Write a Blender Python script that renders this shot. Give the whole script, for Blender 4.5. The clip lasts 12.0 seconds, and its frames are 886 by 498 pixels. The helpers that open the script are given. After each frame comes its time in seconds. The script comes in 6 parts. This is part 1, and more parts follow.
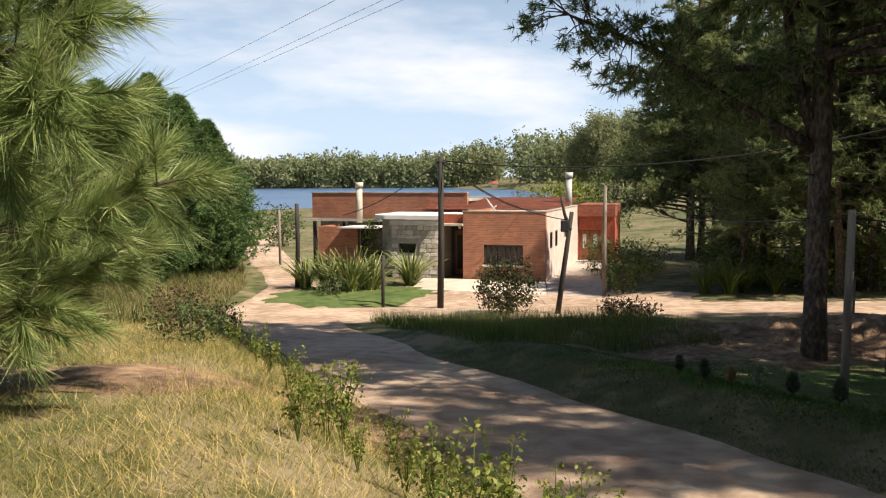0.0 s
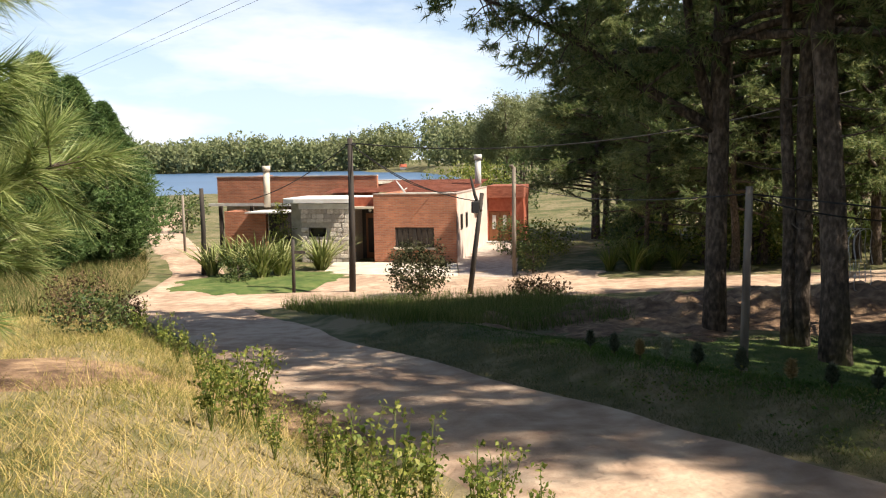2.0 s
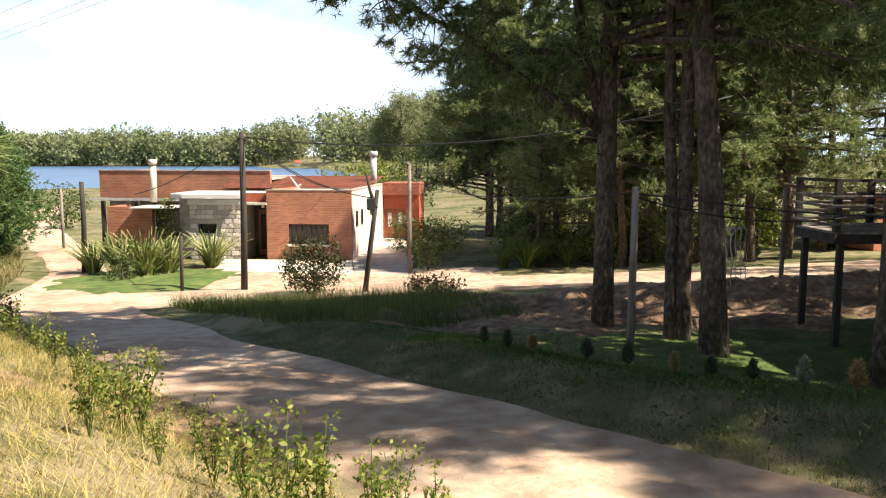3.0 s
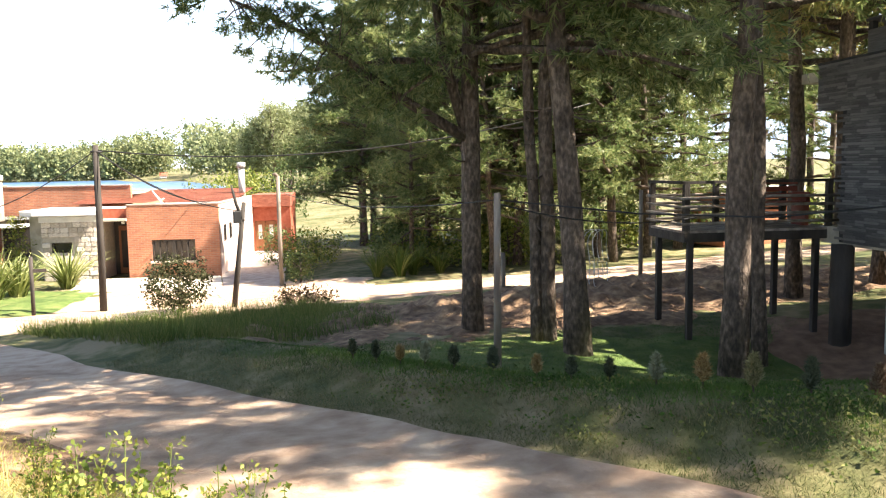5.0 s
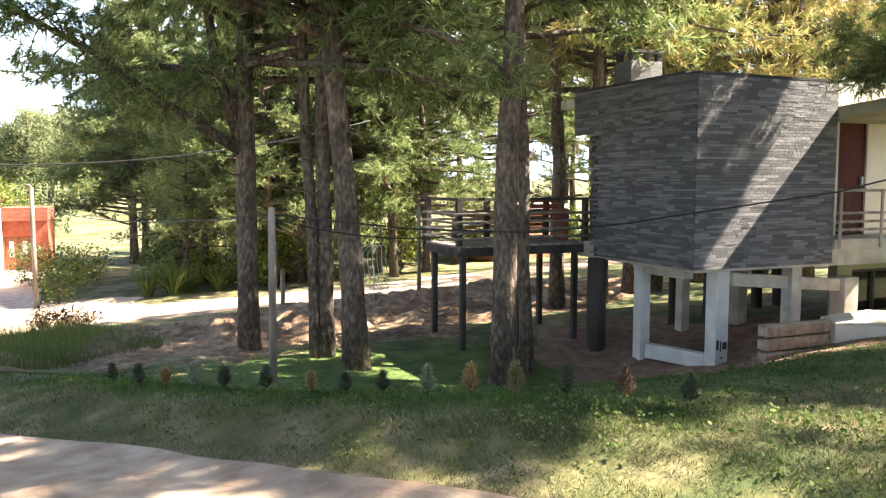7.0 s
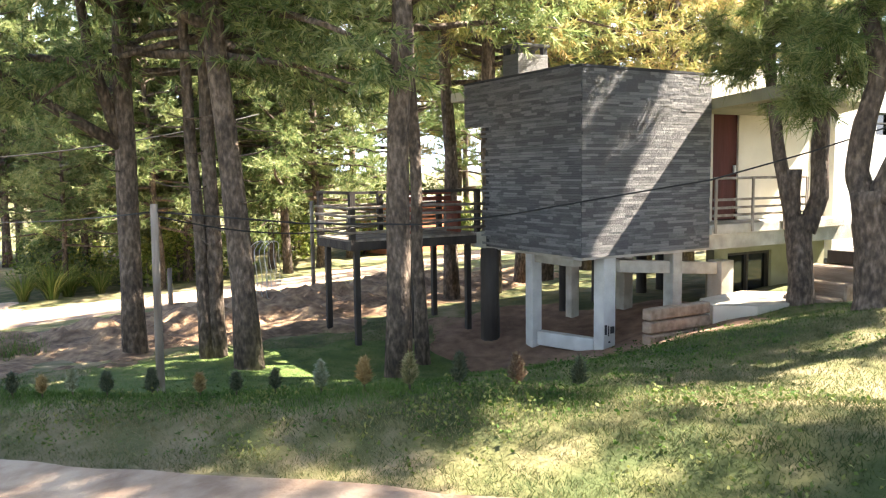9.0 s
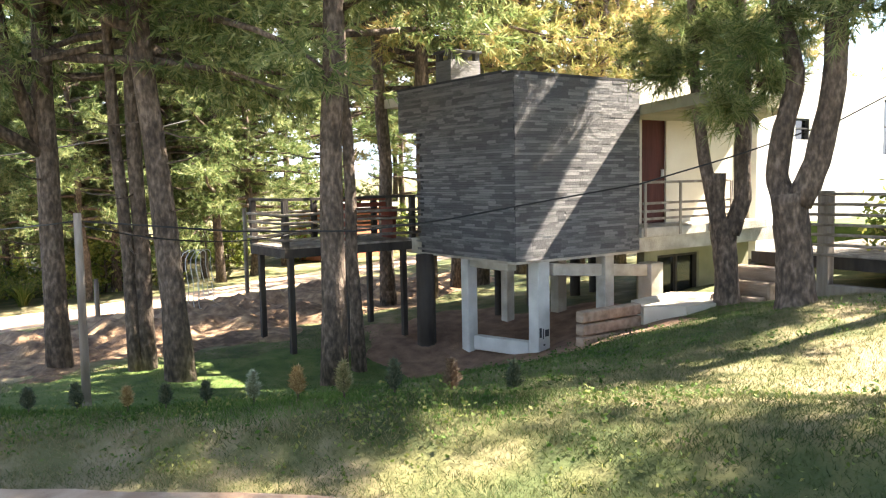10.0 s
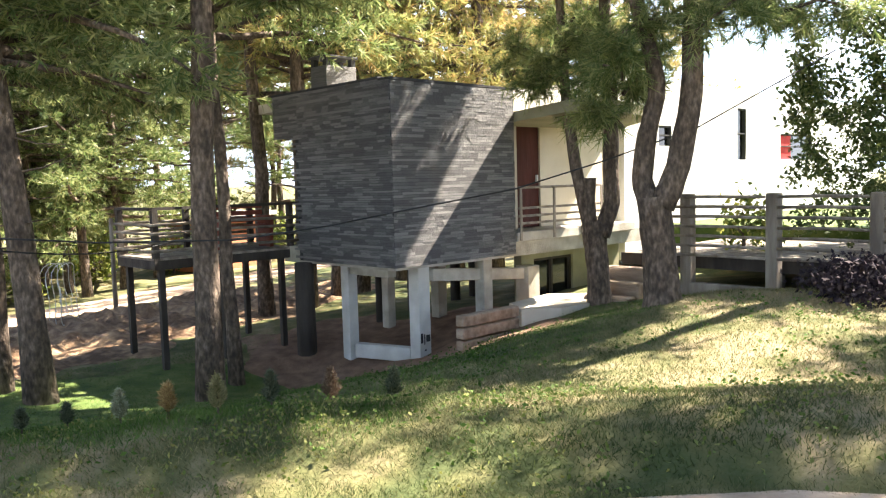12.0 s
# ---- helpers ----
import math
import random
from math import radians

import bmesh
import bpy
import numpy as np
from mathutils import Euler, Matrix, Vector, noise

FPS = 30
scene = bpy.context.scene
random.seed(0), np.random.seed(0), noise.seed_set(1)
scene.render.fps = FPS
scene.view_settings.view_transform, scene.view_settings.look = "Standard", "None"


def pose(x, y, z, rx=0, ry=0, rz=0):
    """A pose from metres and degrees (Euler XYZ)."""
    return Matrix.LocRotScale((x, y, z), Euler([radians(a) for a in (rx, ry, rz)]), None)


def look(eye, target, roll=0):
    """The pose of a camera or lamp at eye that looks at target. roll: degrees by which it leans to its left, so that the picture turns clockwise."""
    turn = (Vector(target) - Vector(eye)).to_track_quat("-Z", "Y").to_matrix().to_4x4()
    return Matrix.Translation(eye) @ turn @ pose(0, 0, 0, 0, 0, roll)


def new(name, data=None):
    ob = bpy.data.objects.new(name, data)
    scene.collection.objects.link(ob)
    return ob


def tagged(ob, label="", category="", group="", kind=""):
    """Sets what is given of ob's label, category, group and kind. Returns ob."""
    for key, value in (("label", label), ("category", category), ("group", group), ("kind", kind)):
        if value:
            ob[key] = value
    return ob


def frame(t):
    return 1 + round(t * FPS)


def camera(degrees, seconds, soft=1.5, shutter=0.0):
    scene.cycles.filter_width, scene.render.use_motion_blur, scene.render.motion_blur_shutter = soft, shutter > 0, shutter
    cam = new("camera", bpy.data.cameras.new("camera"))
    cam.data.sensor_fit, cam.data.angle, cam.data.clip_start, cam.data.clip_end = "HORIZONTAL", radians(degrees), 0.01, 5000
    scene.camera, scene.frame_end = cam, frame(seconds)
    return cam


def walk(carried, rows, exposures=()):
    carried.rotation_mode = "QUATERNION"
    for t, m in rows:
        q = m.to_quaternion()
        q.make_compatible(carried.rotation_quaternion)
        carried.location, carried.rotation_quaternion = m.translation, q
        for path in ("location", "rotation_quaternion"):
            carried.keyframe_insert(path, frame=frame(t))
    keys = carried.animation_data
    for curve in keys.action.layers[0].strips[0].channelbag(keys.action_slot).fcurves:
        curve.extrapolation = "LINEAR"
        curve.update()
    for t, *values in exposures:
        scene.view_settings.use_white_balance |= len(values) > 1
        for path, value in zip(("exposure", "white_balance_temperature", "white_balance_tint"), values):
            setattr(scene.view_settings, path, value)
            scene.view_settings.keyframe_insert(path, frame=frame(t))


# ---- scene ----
# ---------------------------------------------------------------- camera
cam = camera(58.0, 12.0, soft=1.2)
EYE = 4.4
# seconds, eye x, y, z, yaw, pitch, roll
ROWS = [
    (0.0, 0.000, 0.000, -0.000, -0.00, -4.90, 0.32),
    (0.5, -0.010, 0.031, -0.006, -0.91, -5.20, 0.36),
    (1.0, -0.025, 0.047, -0.012, -1.83, -5.46, 0.77),
    (1.5, -0.030, 0.049, -0.020, -3.46, -5.82, 1.12),
    (2.0, -0.035, 0.064, -0.028, -6.43, -6.17, 0.83),
    (2.5, -0.027, 0.088, -0.034, -9.61, -6.41, 0.36),
    (3.0, -0.023, 0.107, -0.040, -13.95, -6.40, -0.12),
    (3.2, -0.010, 0.112, -0.040, -15.70, -6.55, -0.15),
    (4.8, 0.140, 0.122, -0.029, -21.60, -6.00, 0.95),
    (5.0, 0.156, 0.123, -0.028, -22.77, -5.86, 0.98),
    (5.5, 0.188, 0.132, -0.033, -26.46, -5.43, 0.64),
    (6.0, 0.245, 0.151, -0.039, -30.31, -5.21, 0.48),
    (6.5, 0.264, 0.122, -0.041, -33.99, -4.91, 0.01),
    (7.0, 0.295, 0.114, -0.044, -38.15, -4.84, -0.04),
    (7.2, 0.301, 0.113, -0.046, -39.50, -5.10, 0.00),
    (8.8, 0.347, 0.105, -0.060, -44.85, -5.25, 0.68),
    (9.0, 0.353, 0.104, -0.061, -45.59, -5.33, 0.73),
    (9.5, 0.366, 0.096, -0.061, -47.73, -5.34, 0.90),
    (10.0, 0.385, 0.080, -0.059, -50.09, -5.00, 1.12),
    (10.5, 0.396, 0.066, -0.060, -52.50, -4.94, 0.63),
    (11.0, 0.410, 0.062, -0.063, -54.62, -5.16, 0.86),
    (11.5, 0.432, 0.064, -0.066, -56.29, -5.03, 0.96),
    (12.0, 0.448, 0.064, -0.069, -58.54, -4.71, 1.59),
]


def aim(x, y, z, yaw, pitch, roll):
    a, p = radians(yaw), radians(pitch)
    e = Vector((x, y, z + EYE))
    return look(e, e + Vector((-math.sin(a) * math.cos(p), math.cos(a) * math.cos(p), math.sin(p))), -roll)


walk(cam, [(r[0], aim(*r[1:])) for r in ROWS],
     exposures=[(0, 0.78, 6750, 13), (1.5, 0.95, 6750, 13), (2.5, 1.2, 6750, 13), (3.2, 1.5, 6750, 13), (4.8, 2.35, 6750, 13), (6, 2.7, 6750, 13), (7, 2.9, 6750, 13), (9, 3.25, 6750, 13), (12, 2.95, 6750, 13)])

# ---------------------------------------------------------------- sky and sun
SUN = Vector((0.855, -0.51, 1.17)).normalized()
world = bpy.data.worlds.new("sky")
scene.world = world
world.use_nodes = True
wn = world.node_tree
wn.nodes.clear()
sky = wn.nodes.new("ShaderNodeTexSky")
sky.sky_type, sky.sun_disc = "NISHITA", False
sky.sun_elevation = math.asin(SUN.z)
sky.sun_rotation = math.atan2(SUN.x, SUN.y)
sky.dust_density, sky.air_density = 0.4, 1.0
bgd = wn.nodes.new("ShaderNodeBackground")
bgd.inputs["Strength"].default_value = 0.06
wo = wn.nodes.new("ShaderNodeOutputWorld")
# thin bright clouds low over the far shore
tc = wn.nodes.new("ShaderNodeTexCoord")
mp = wn.nodes.new("ShaderNodeMapping")
mp.inputs["Scale"].default_value = (1.6, 1.6, 6.0)
cn = wn.nodes.new("ShaderNodeTexNoise")
cn.inputs["Scale"].default_value, cn.inputs["Detail"].default_value, cn.inputs["Roughness"].default_value = 1.9, 8.0, 0.55
cr = wn.nodes.new("ShaderNodeValToRGB")
cr.color_ramp.elements[0].position, cr.color_ramp.elements[1].position = 0.44, 0.70
cmix = wn.nodes.new("ShaderNodeMix")
cmix.data_type = "RGBA"
cmix.inputs["B"].default_value = (10.5, 10.7, 11.2, 1)
wn.links.new(tc.outputs["Generated"], mp.inputs["Vector"])
wn.links.new(mp.outputs["Vector"], cn.inputs["Vector"])
wn.links.new(cn.outputs["Fac"], cr.inputs["Fac"])
sz = wn.nodes.new("ShaderNodeSeparateXYZ")
zr = wn.nodes.new("ShaderNodeMapRange")
for k, v in (("From Min", 0.14), ("From Max", 0.34), ("To Min", 1.0), ("To Max", 0.03)):
    zr.inputs[k].default_value = v
zm = wn.nodes.new("ShaderNodeMath")
zm.operation = "MULTIPLY"
wn.links.new(tc.outputs["Generated"], sz.inputs[0])
wn.links.new(sz.outputs["Z"], zr.inputs["Value"])
wn.links.new(cr.outputs["Color"], zm.inputs[0])
wn.links.new(zr.outputs["Result"], zm.inputs[1])
wn.links.new(zm.outputs[0], cmix.inputs["Factor"])
# pale blue haze towards the horizon
hz_ = wn.nodes.new("ShaderNodeMapRange")
for k, v in (("From Min", 0.02), ("From Max", 0.36), ("To Min", 1.0), ("To Max", 0.0)):
    hz_.inputs[k].default_value = v
hmix = wn.nodes.new("ShaderNodeMix")
hmix.data_type = "RGBA"
hmix.inputs["B"].default_value = (6.4, 8.3, 10.6, 1)
wn.links.new(sz.outputs["Z"], hz_.inputs["Value"])
wn.links.new(hz_.outputs["Result"], hmix.inputs["Factor"])
wn.links.new(sky.outputs["Color"], hmix.inputs["A"])
wn.links.new(hmix.outputs["Result"], cmix.inputs["A"])
wn.links.new(cmix.outputs["Result"], bgd.inputs["Color"])
wn.links.new(bgd.outputs["Background"], wo.inputs["Surface"])

sun = new("sun", bpy.data.lights.new("sun", "SUN"))
sun.data.energy, sun.data.angle, sun.data.color = 5.0, radians(0.55), (1.0, 0.925, 0.80)
sun.matrix_world = look(SUN * 50, (0, 0, 0))


# ---------------------------------------------------------------- materials
def mat(name, stops, scale=4.0, rough=0.8, bump=0.0, bump_scale=None, detail=6.0, stretch=(1, 1, 1), metal=0.0,
        per_object=0.0, per_island=0.0, coarse=0.0, translucent=0.0, spec=0.3):
    """A node material: a colour ramp over fine noise, shifted by coarse noise and by a random value for each piece."""
    m = bpy.data.materials.new(name)
    m.use_nodes = True
    t = m.node_tree
    bs = t.nodes["Principled BSDF"]
    bs.inputs["Roughness"].default_value, bs.inputs["Metallic"].default_value = rough, metal
    bs.inputs["Specular IOR Level"].default_value = spec
    co = t.nodes.new("ShaderNodeTexCoord")
    ma = t.nodes.new("ShaderNodeMapping")
    ma.inputs["Scale"].default_value = stretch
    t.links.new(co.outputs["Object"], ma.inputs["Vector"])
    n = t.nodes.new("ShaderNodeTexNoise")
    n.inputs["Scale"].default_value, n.inputs["Detail"].default_value = scale, detail
    t.links.new(ma.outputs["Vector"], n.inputs["Vector"])
    fac = n.outputs["Fac"]

    def add(a, b, k):
        q = t.nodes.new("ShaderNodeMath")
        q.operation = "MULTIPLY_ADD"
        t.links.new(b, q.inputs[0])
        q.inputs[1].default_value = k
        t.links.new(a, q.inputs[2])
        s = t.nodes.new("ShaderNodeMath")
        s.operation = "SUBTRACT"
        t.links.new(q.outputs[0], s.inputs[0])
        s.inputs[1].default_value = k / 2
        return s.outputs[0]
    if coarse:
        c = t.nodes.new("ShaderNodeTexNoise")
        c.inputs["Scale"].default_value, c.inputs["Detail"].default_value = scale * 0.13, 3.0
        t.links.new(ma.outputs["Vector"], c.inputs["Vector"])
        fac = add(fac, c.outputs["Fac"], coarse)
    if per_object:
        o = t.nodes.new("ShaderNodeObjectInfo")
        fac = add(fac, o.outputs["Random"], per_object)
    if per_island:
        g = t.nodes.new("ShaderNodeNewGeometry")
        fac = add(fac, g.outputs["Random Per Island"], per_island)
    r = t.nodes.new("ShaderNodeValToRGB")
    e = r.color_ramp.elements
    while len(e) < len(stops):
        e.new(0.5)
    for i, col in enumerate(stops):
        e[i].position = 0.3 + 0.4 * i / max(1, len(stops) - 1)
        e[i].color = (*col, 1)
    t.links.new(fac, r.inputs["Fac"])
    t.links.new(r.outputs["Color"], bs.inputs["Base Color"])
    if bump:
        b = t.nodes.new("ShaderNodeTexNoise")
        b.inputs["Scale"].default_value, b.inputs["Detail"].default_value = bump_scale or scale * 2, 5.0
        t.links.new(ma.outputs["Vector"], b.inputs["Vector"])
        bu = t.nodes.new("ShaderNodeBump")
        bu.inputs["Strength"].default_value, bu.inputs["Distance"].default_value = bump, 0.05
        t.links.new(b.outputs["Fac"], bu.inputs["Height"])
        t.links.new(bu.outputs["Normal"], bs.inputs["Normal"])
    if translucent:
        tr = t.nodes.new("ShaderNodeBsdfTranslucent")
        t.links.new(r.outputs["Color"], tr.inputs["Color"])
        mx = t.nodes.new("ShaderNodeMixShader")
        mx.inputs["Fac"].default_value = translucent
        out = t.nodes["Material Output"]
        t.links.new(bs.outputs["BSDF"], mx.inputs[1])
        t.links.new(tr.outputs["BSDF"], mx.inputs[2])
        t.links.new(mx.outputs["Shader"], out.inputs["Surface"])
    return m


M = {}
M["dirt_road"] = mat("dirt_road", [(0.30, 0.20, 0.135), (0.42, 0.30, 0.21), (0.52, 0.40, 0.29)], 3.0, 0.95, 0.5, 14, coarse=0.9)
M["grass_ground"] = mat("grass_ground", [(0.055, 0.07, 0.022), (0.12, 0.115, 0.045), (0.23, 0.185, 0.105)], 2.2, 0.95, 0.6, 12, coarse=1.0)
M["needle_litter"] = mat("needle_litter", [(0.10, 0.06, 0.035), (0.21, 0.13, 0.078), (0.36, 0.24, 0.14)], 5.0, 0.95, 0.9, 14, coarse=0.8)
M["pine_bark"] = mat("pine_bark", [(0.048, 0.036, 0.028), (0.10, 0.075, 0.057), (0.20, 0.152, 0.115)], 17.0, 0.95, 1.0, 18, stretch=(1, 1, 0.5), coarse=0.6)
M["pine_needles"] = mat("pine_needles", [(0.085, 0.13, 0.042), (0.17, 0.22, 0.075), (0.29, 0.31, 0.13)], 0.8, 0.45, per_island=0.6, translucent=0.48)
M["dry_needles"] = mat("dry_needles", [(0.20, 0.22, 0.07), (0.34, 0.32, 0.11), (0.42, 0.29, 0.12)], 0.8, 0.6, per_island=0.5, translucent=0.42)
M["conifer_needles"] = mat("conifer_needles", [(0.05, 0.10, 0.03), (0.09, 0.16, 0.045), (0.15, 0.22, 0.075)], 0.5, 0.6, per_island=0.5, translucent=0.3)
M["leaves"] = mat("leaves", [(0.045, 0.075, 0.02), (0.085, 0.125, 0.035), (0.15, 0.17, 0.06)], 0.5, 0.6, per_island=0.6, translucent=0.3)
# distant leaves, with haze and sun brightness put into the pale colour
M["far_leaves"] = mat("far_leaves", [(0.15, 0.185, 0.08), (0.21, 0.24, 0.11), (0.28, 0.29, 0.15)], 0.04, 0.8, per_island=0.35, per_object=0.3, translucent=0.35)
M["white_plaster"] = mat("white_plaster", [(0.66, 0.64, 0.60), (0.78, 0.77, 0.73)], 2.0, 0.9, 0.15, 30, coarse=0.6)
M["slate"] = mat("slate", [(0.085, 0.083, 0.083), (0.125, 0.122, 0.12), (0.22, 0.213, 0.205)], 9.0, 0.6, 0.6, 30, stretch=(1, 1, 3), per_object=0.55)
M["slate_dark"] = mat("slate_dark", [(0.035, 0.035, 0.038), (0.06, 0.06, 0.062)], 8.0, 0.9, 0.3)
M["concrete"] = mat("concrete", [(0.30, 0.28, 0.23), (0.42, 0.39, 0.33), (0.52, 0.49, 0.42)], 3.0, 0.9, 0.3, 30, coarse=0.8)
M["white_concrete"] = mat("white_concrete", [(0.45, 0.44, 0.41), (0.60, 0.59, 0.55)], 3.0, 0.9, 0.25, 30, coarse=0.8)
M["weathered_wood"] = mat("weathered_wood", [(0.13, 0.105, 0.085), (0.22, 0.185, 0.15), (0.32, 0.28, 0.23)], 6.0, 0.9, 0.5, 30, stretch=(1, 1, 0.15), coarse=0.5)
M["dark_wood"] = mat("dark_wood", [(0.026, 0.022, 0.019), (0.06, 0.05, 0.042)], 6.0, 0.85, 0.3, 30, stretch=(1, 1, 0.2))
M["dark_door"] = mat("dark_door", [(0.055, 0.012, 0.008), (0.09, 0.02, 0.013)], 5.0, 0.8, 0.2, stretch=(1, 1, 0.2))
M["red_wood"] = mat("red_wood", [(0.13, 0.03, 0.018), (0.22, 0.055, 0.03)], 5.0, 0.6, 0.2)
# the blue base colour stands in for upper sky reflected by ripples
M["water"] = mat("water", [(0.045, 0.10, 0.19), (0.07, 0.14, 0.25)], 0.02, 0.32, 0.5, 0.4, spec=0.3)


# ---------------------------------------------------------------- mesh helpers
def mesh_from(name, verts, faces, material, smooth=False):
    me = bpy.data.meshes.new(name)
    me.from_pydata([tuple(v) for v in verts], [], faces)
    me.update()
    if material:
        me.materials.append(material)
    if smooth:
        me.polygons.foreach_set("use_smooth", [True] * len(me.polygons))
    return me


def soup(name, tri, material):
    """A mesh from an (n, k, 3) array of separate triangles or quads."""
    n, k, _ = tri.shape
    me = bpy.data.meshes.new(name)
    me.vertices.add(n * k)
    me.vertices.foreach_set("co", np.ascontiguousarray(tri, dtype=np.float32).ravel())
    me.loops.add(n * k)
    me.loops.foreach_set("vertex_index", np.arange(n * k, dtype=np.int32))
    me.polygons.add(n)
    me.polygons.foreach_set("loop_start", np.arange(0, n * k, k, dtype=np.int32))
    me.update(calc_edges=True)
    me.materials.append(material)
    return me


def part(name, bm, material, parent=None, label=""):
    """Links a bmesh, or a mesh, as one object under a thing or a part."""
    if isinstance(bm, bmesh.types.BMesh):
        me = bpy.data.meshes.new(name)
        bm.to_mesh(me)
        bm.free()
        me.materials.append(material)
    else:
        me = bm
    ob = new(name, me)
    ob.parent = parent
    return tagged(ob, label)


def thing(name, m, label, category, group="", kind=""):
    ob = new(name)
    ob.empty_display_size = 0.2
    ob.matrix_world = m
    return tagged(ob, label, category, group, kind)


def box(*boxes, bevel=0.0):
    """A bmesh of boxes given as x0, x1, y0, y1, z0, z1."""
    bm = bmesh.new()
    for x0, x1, y0, y1, z0, z1 in boxes:
        bmesh.ops.create_cube(bm, size=1, matrix=Matrix.LocRotScale(((x0 + x1) / 2, (y0 + y1) / 2, (z0 + z1) / 2), None, (x1 - x0, y1 - y0, z1 - z0)))
    if bevel:
        bmesh.ops.bevel(bm, geom=bm.edges[:], offset=bevel, segments=1, affect="EDGES")
    return bm


def wall_with(x0, x1, y0, y1, z0, z1, holes, along="x"):
    """One connected wall, x0 to x1 long and y0 to y1 thick, with openings (x0, x1, z0, z1); along "y" swaps x and y."""
    bm = bmesh.new()
    xs = sorted({x0, x1, *(v for h in holes for v in h[:2])})
    zs = sorted({z0, z1, *(v for h in holes for v in h[2:])})
    full = {(i, k) for i in range(len(xs) - 1) for k in range(len(zs) - 1)
            if not any(h[0] < (xs[i] + xs[i + 1]) / 2 < h[1] and h[2] < (zs[k] + zs[k + 1]) / 2 < h[3] for h in holes)}
    made = {}

    def v(i, j, k):
        if (i, j, k) not in made:
            p = (xs[i], (y0, y1)[j], zs[k])
            made[i, j, k] = bm.verts.new(p if along == "x" else (p[1], p[0], p[2]))
        return made[i, j, k]
    for i, k in full:
        for j in (0, 1):
            bm.faces.new((v(i, j, k), v(i + 1, j, k), v(i + 1, j, k + 1), v(i, j, k + 1)))
        for di, dk, q in ((-1, 0, ((i, k), (i, k + 1))), (1, 0, ((i + 1, k), (i + 1, k + 1))), (0, -1, ((i, k), (i + 1, k))), (0, 1, ((i, k + 1), (i + 1, k + 1)))):
            if (i + di, k + dk) not in full:
                (a, b), (c, d) = q
                bm.faces.new((v(a, 0, b), v(c, 0, d), v(c, 1, d), v(a, 1, b)))
    bmesh.ops.recalc_face_normals(bm, faces=bm.faces)
    return bm


def tube(path, radii, sides=8, wobble=0.0, rng=None, cap=True):
    """Vertices and faces of a tapering tube along a path."""
    vs, fs = [], []
    path = [Vector(p) for p in path]
    for i, p in enumerate(path):
        d = (path[min(i + 1, len(path) - 1)] - path[max(i - 1, 0)]).normalized()
        a = d.orthogonal().normalized() if i == 0 else (a - d * a.dot(d)).normalized()
        b = d.cross(a)
        for k in range(sides):
            w = 2 * math.pi * k / sides
            r = radii[i] * (1 + (rng.uniform(-wobble, wobble) if wobble else 0))
            vs.append(p + (a * math.cos(w) + b * math.sin(w)) * r)
    for i in range(len(path) - 1):
        for k in range(sides):
            fs.append((i * sides + k, i * sides + (k + 1) % sides, (i + 1) * sides + (k + 1) % sides, (i + 1) * sides + k))
    if cap:
        fs.append(tuple(range(sides - 1, -1, -1)))
        fs.append(tuple(range((len(path) - 1) * sides, len(path) * sides)))
    return vs, fs


def tubes(name, list_of, material, smooth=True):
    V, F = [], []
    for vs, fs in list_of:
        o = len(V)
        V += vs
        F += [tuple(i + o for i in f) for f in fs]
    return mesh_from(name, V, F, material, smooth)


# ---------------------------------------------------------------- ground
NEAR_ROAD = [(5.6, -12, 1.6), (4.6, -5, 1.5), (3.75, 0.0, 1.75), (2.55, 4.0, 1.4), (0.8, 8.6, 1.42), (-0.9, 13.3, 1.42), (-3.6, 20.0, 1.45), (-5.4, 25.5, 1.9),
             (-6.3, 33.5, 1.1), (-12.2, 56.0, 1.5), (-21.0, 88.0, 2.0), (-25.5, 118.0, 2.2)]
CROSS_ROAD = [(-5.0, 24.5, 2.6), (0.0, 25.0, 2.4), (5.3, 24.7, 2.4), (9.6, 23.8, 2.3), (16.5, 22.4, 2.0), (28.0, 22.7, 2.0), (46.0, 21.0, 2.2)]


def smooth_path(pts, step=0.5):
    p = np.array(pts, float)
    s = np.concatenate([[0], np.cumsum(np.hypot(*np.diff(p[:, :2], axis=0).T))])
    u = np.arange(0, s[-1], step)
    q = np.stack([np.interp(u, s, p[:, i]) for i in range(3)], 1)
    k = np.hanning(13)
    k /= k.sum()
    pad = np.concatenate([np.repeat(q[:1], 6, 0), q, np.repeat(q[-1:], 6, 0)])
    return np.stack([np.convolve(pad[:, i], k, "valid") for i in range(3)], 1)


ROAD_A, ROAD_B = smooth_path(NEAR_ROAD), smooth_path(CROSS_ROAD)


def road_side(x, y):
    """Signed distance from the near road's middle line (right of it is positive)."""
    x, y = np.atleast_1d(x).astype(float), np.atleast_1d(y).astype(float)
    out = np.zeros_like(x)
    p = ROAD_A[:, :2]
    t = np.gradient(p, axis=0)
    for i in range(0, len(x), 20000):
        d = np.stack([x[i:i + 20000, None] - p[None, :, 0], y[i:i + 20000, None] - p[None, :, 1]], 2)
        k = (d ** 2).sum(2).argmin(1)
        j = np.arange(len(k))
        r = np.sqrt((d[j, k] ** 2).sum(1))
        out[i:i + 20000] = r * np.sign(d[j, k, 0] * t[k, 1] - d[j, k, 1] * t[k, 0])
    return out


def bumpy(x, y, cx, cy, rx, ry):
    return np.exp(-((x - cx) / rx) ** 2 - ((y - cy) / ry) ** 2)


def ramp(v, a, b):
    u = np.clip((v - a) / (b - a), 0, 1)
    return u * u * (3 - 2 * u)


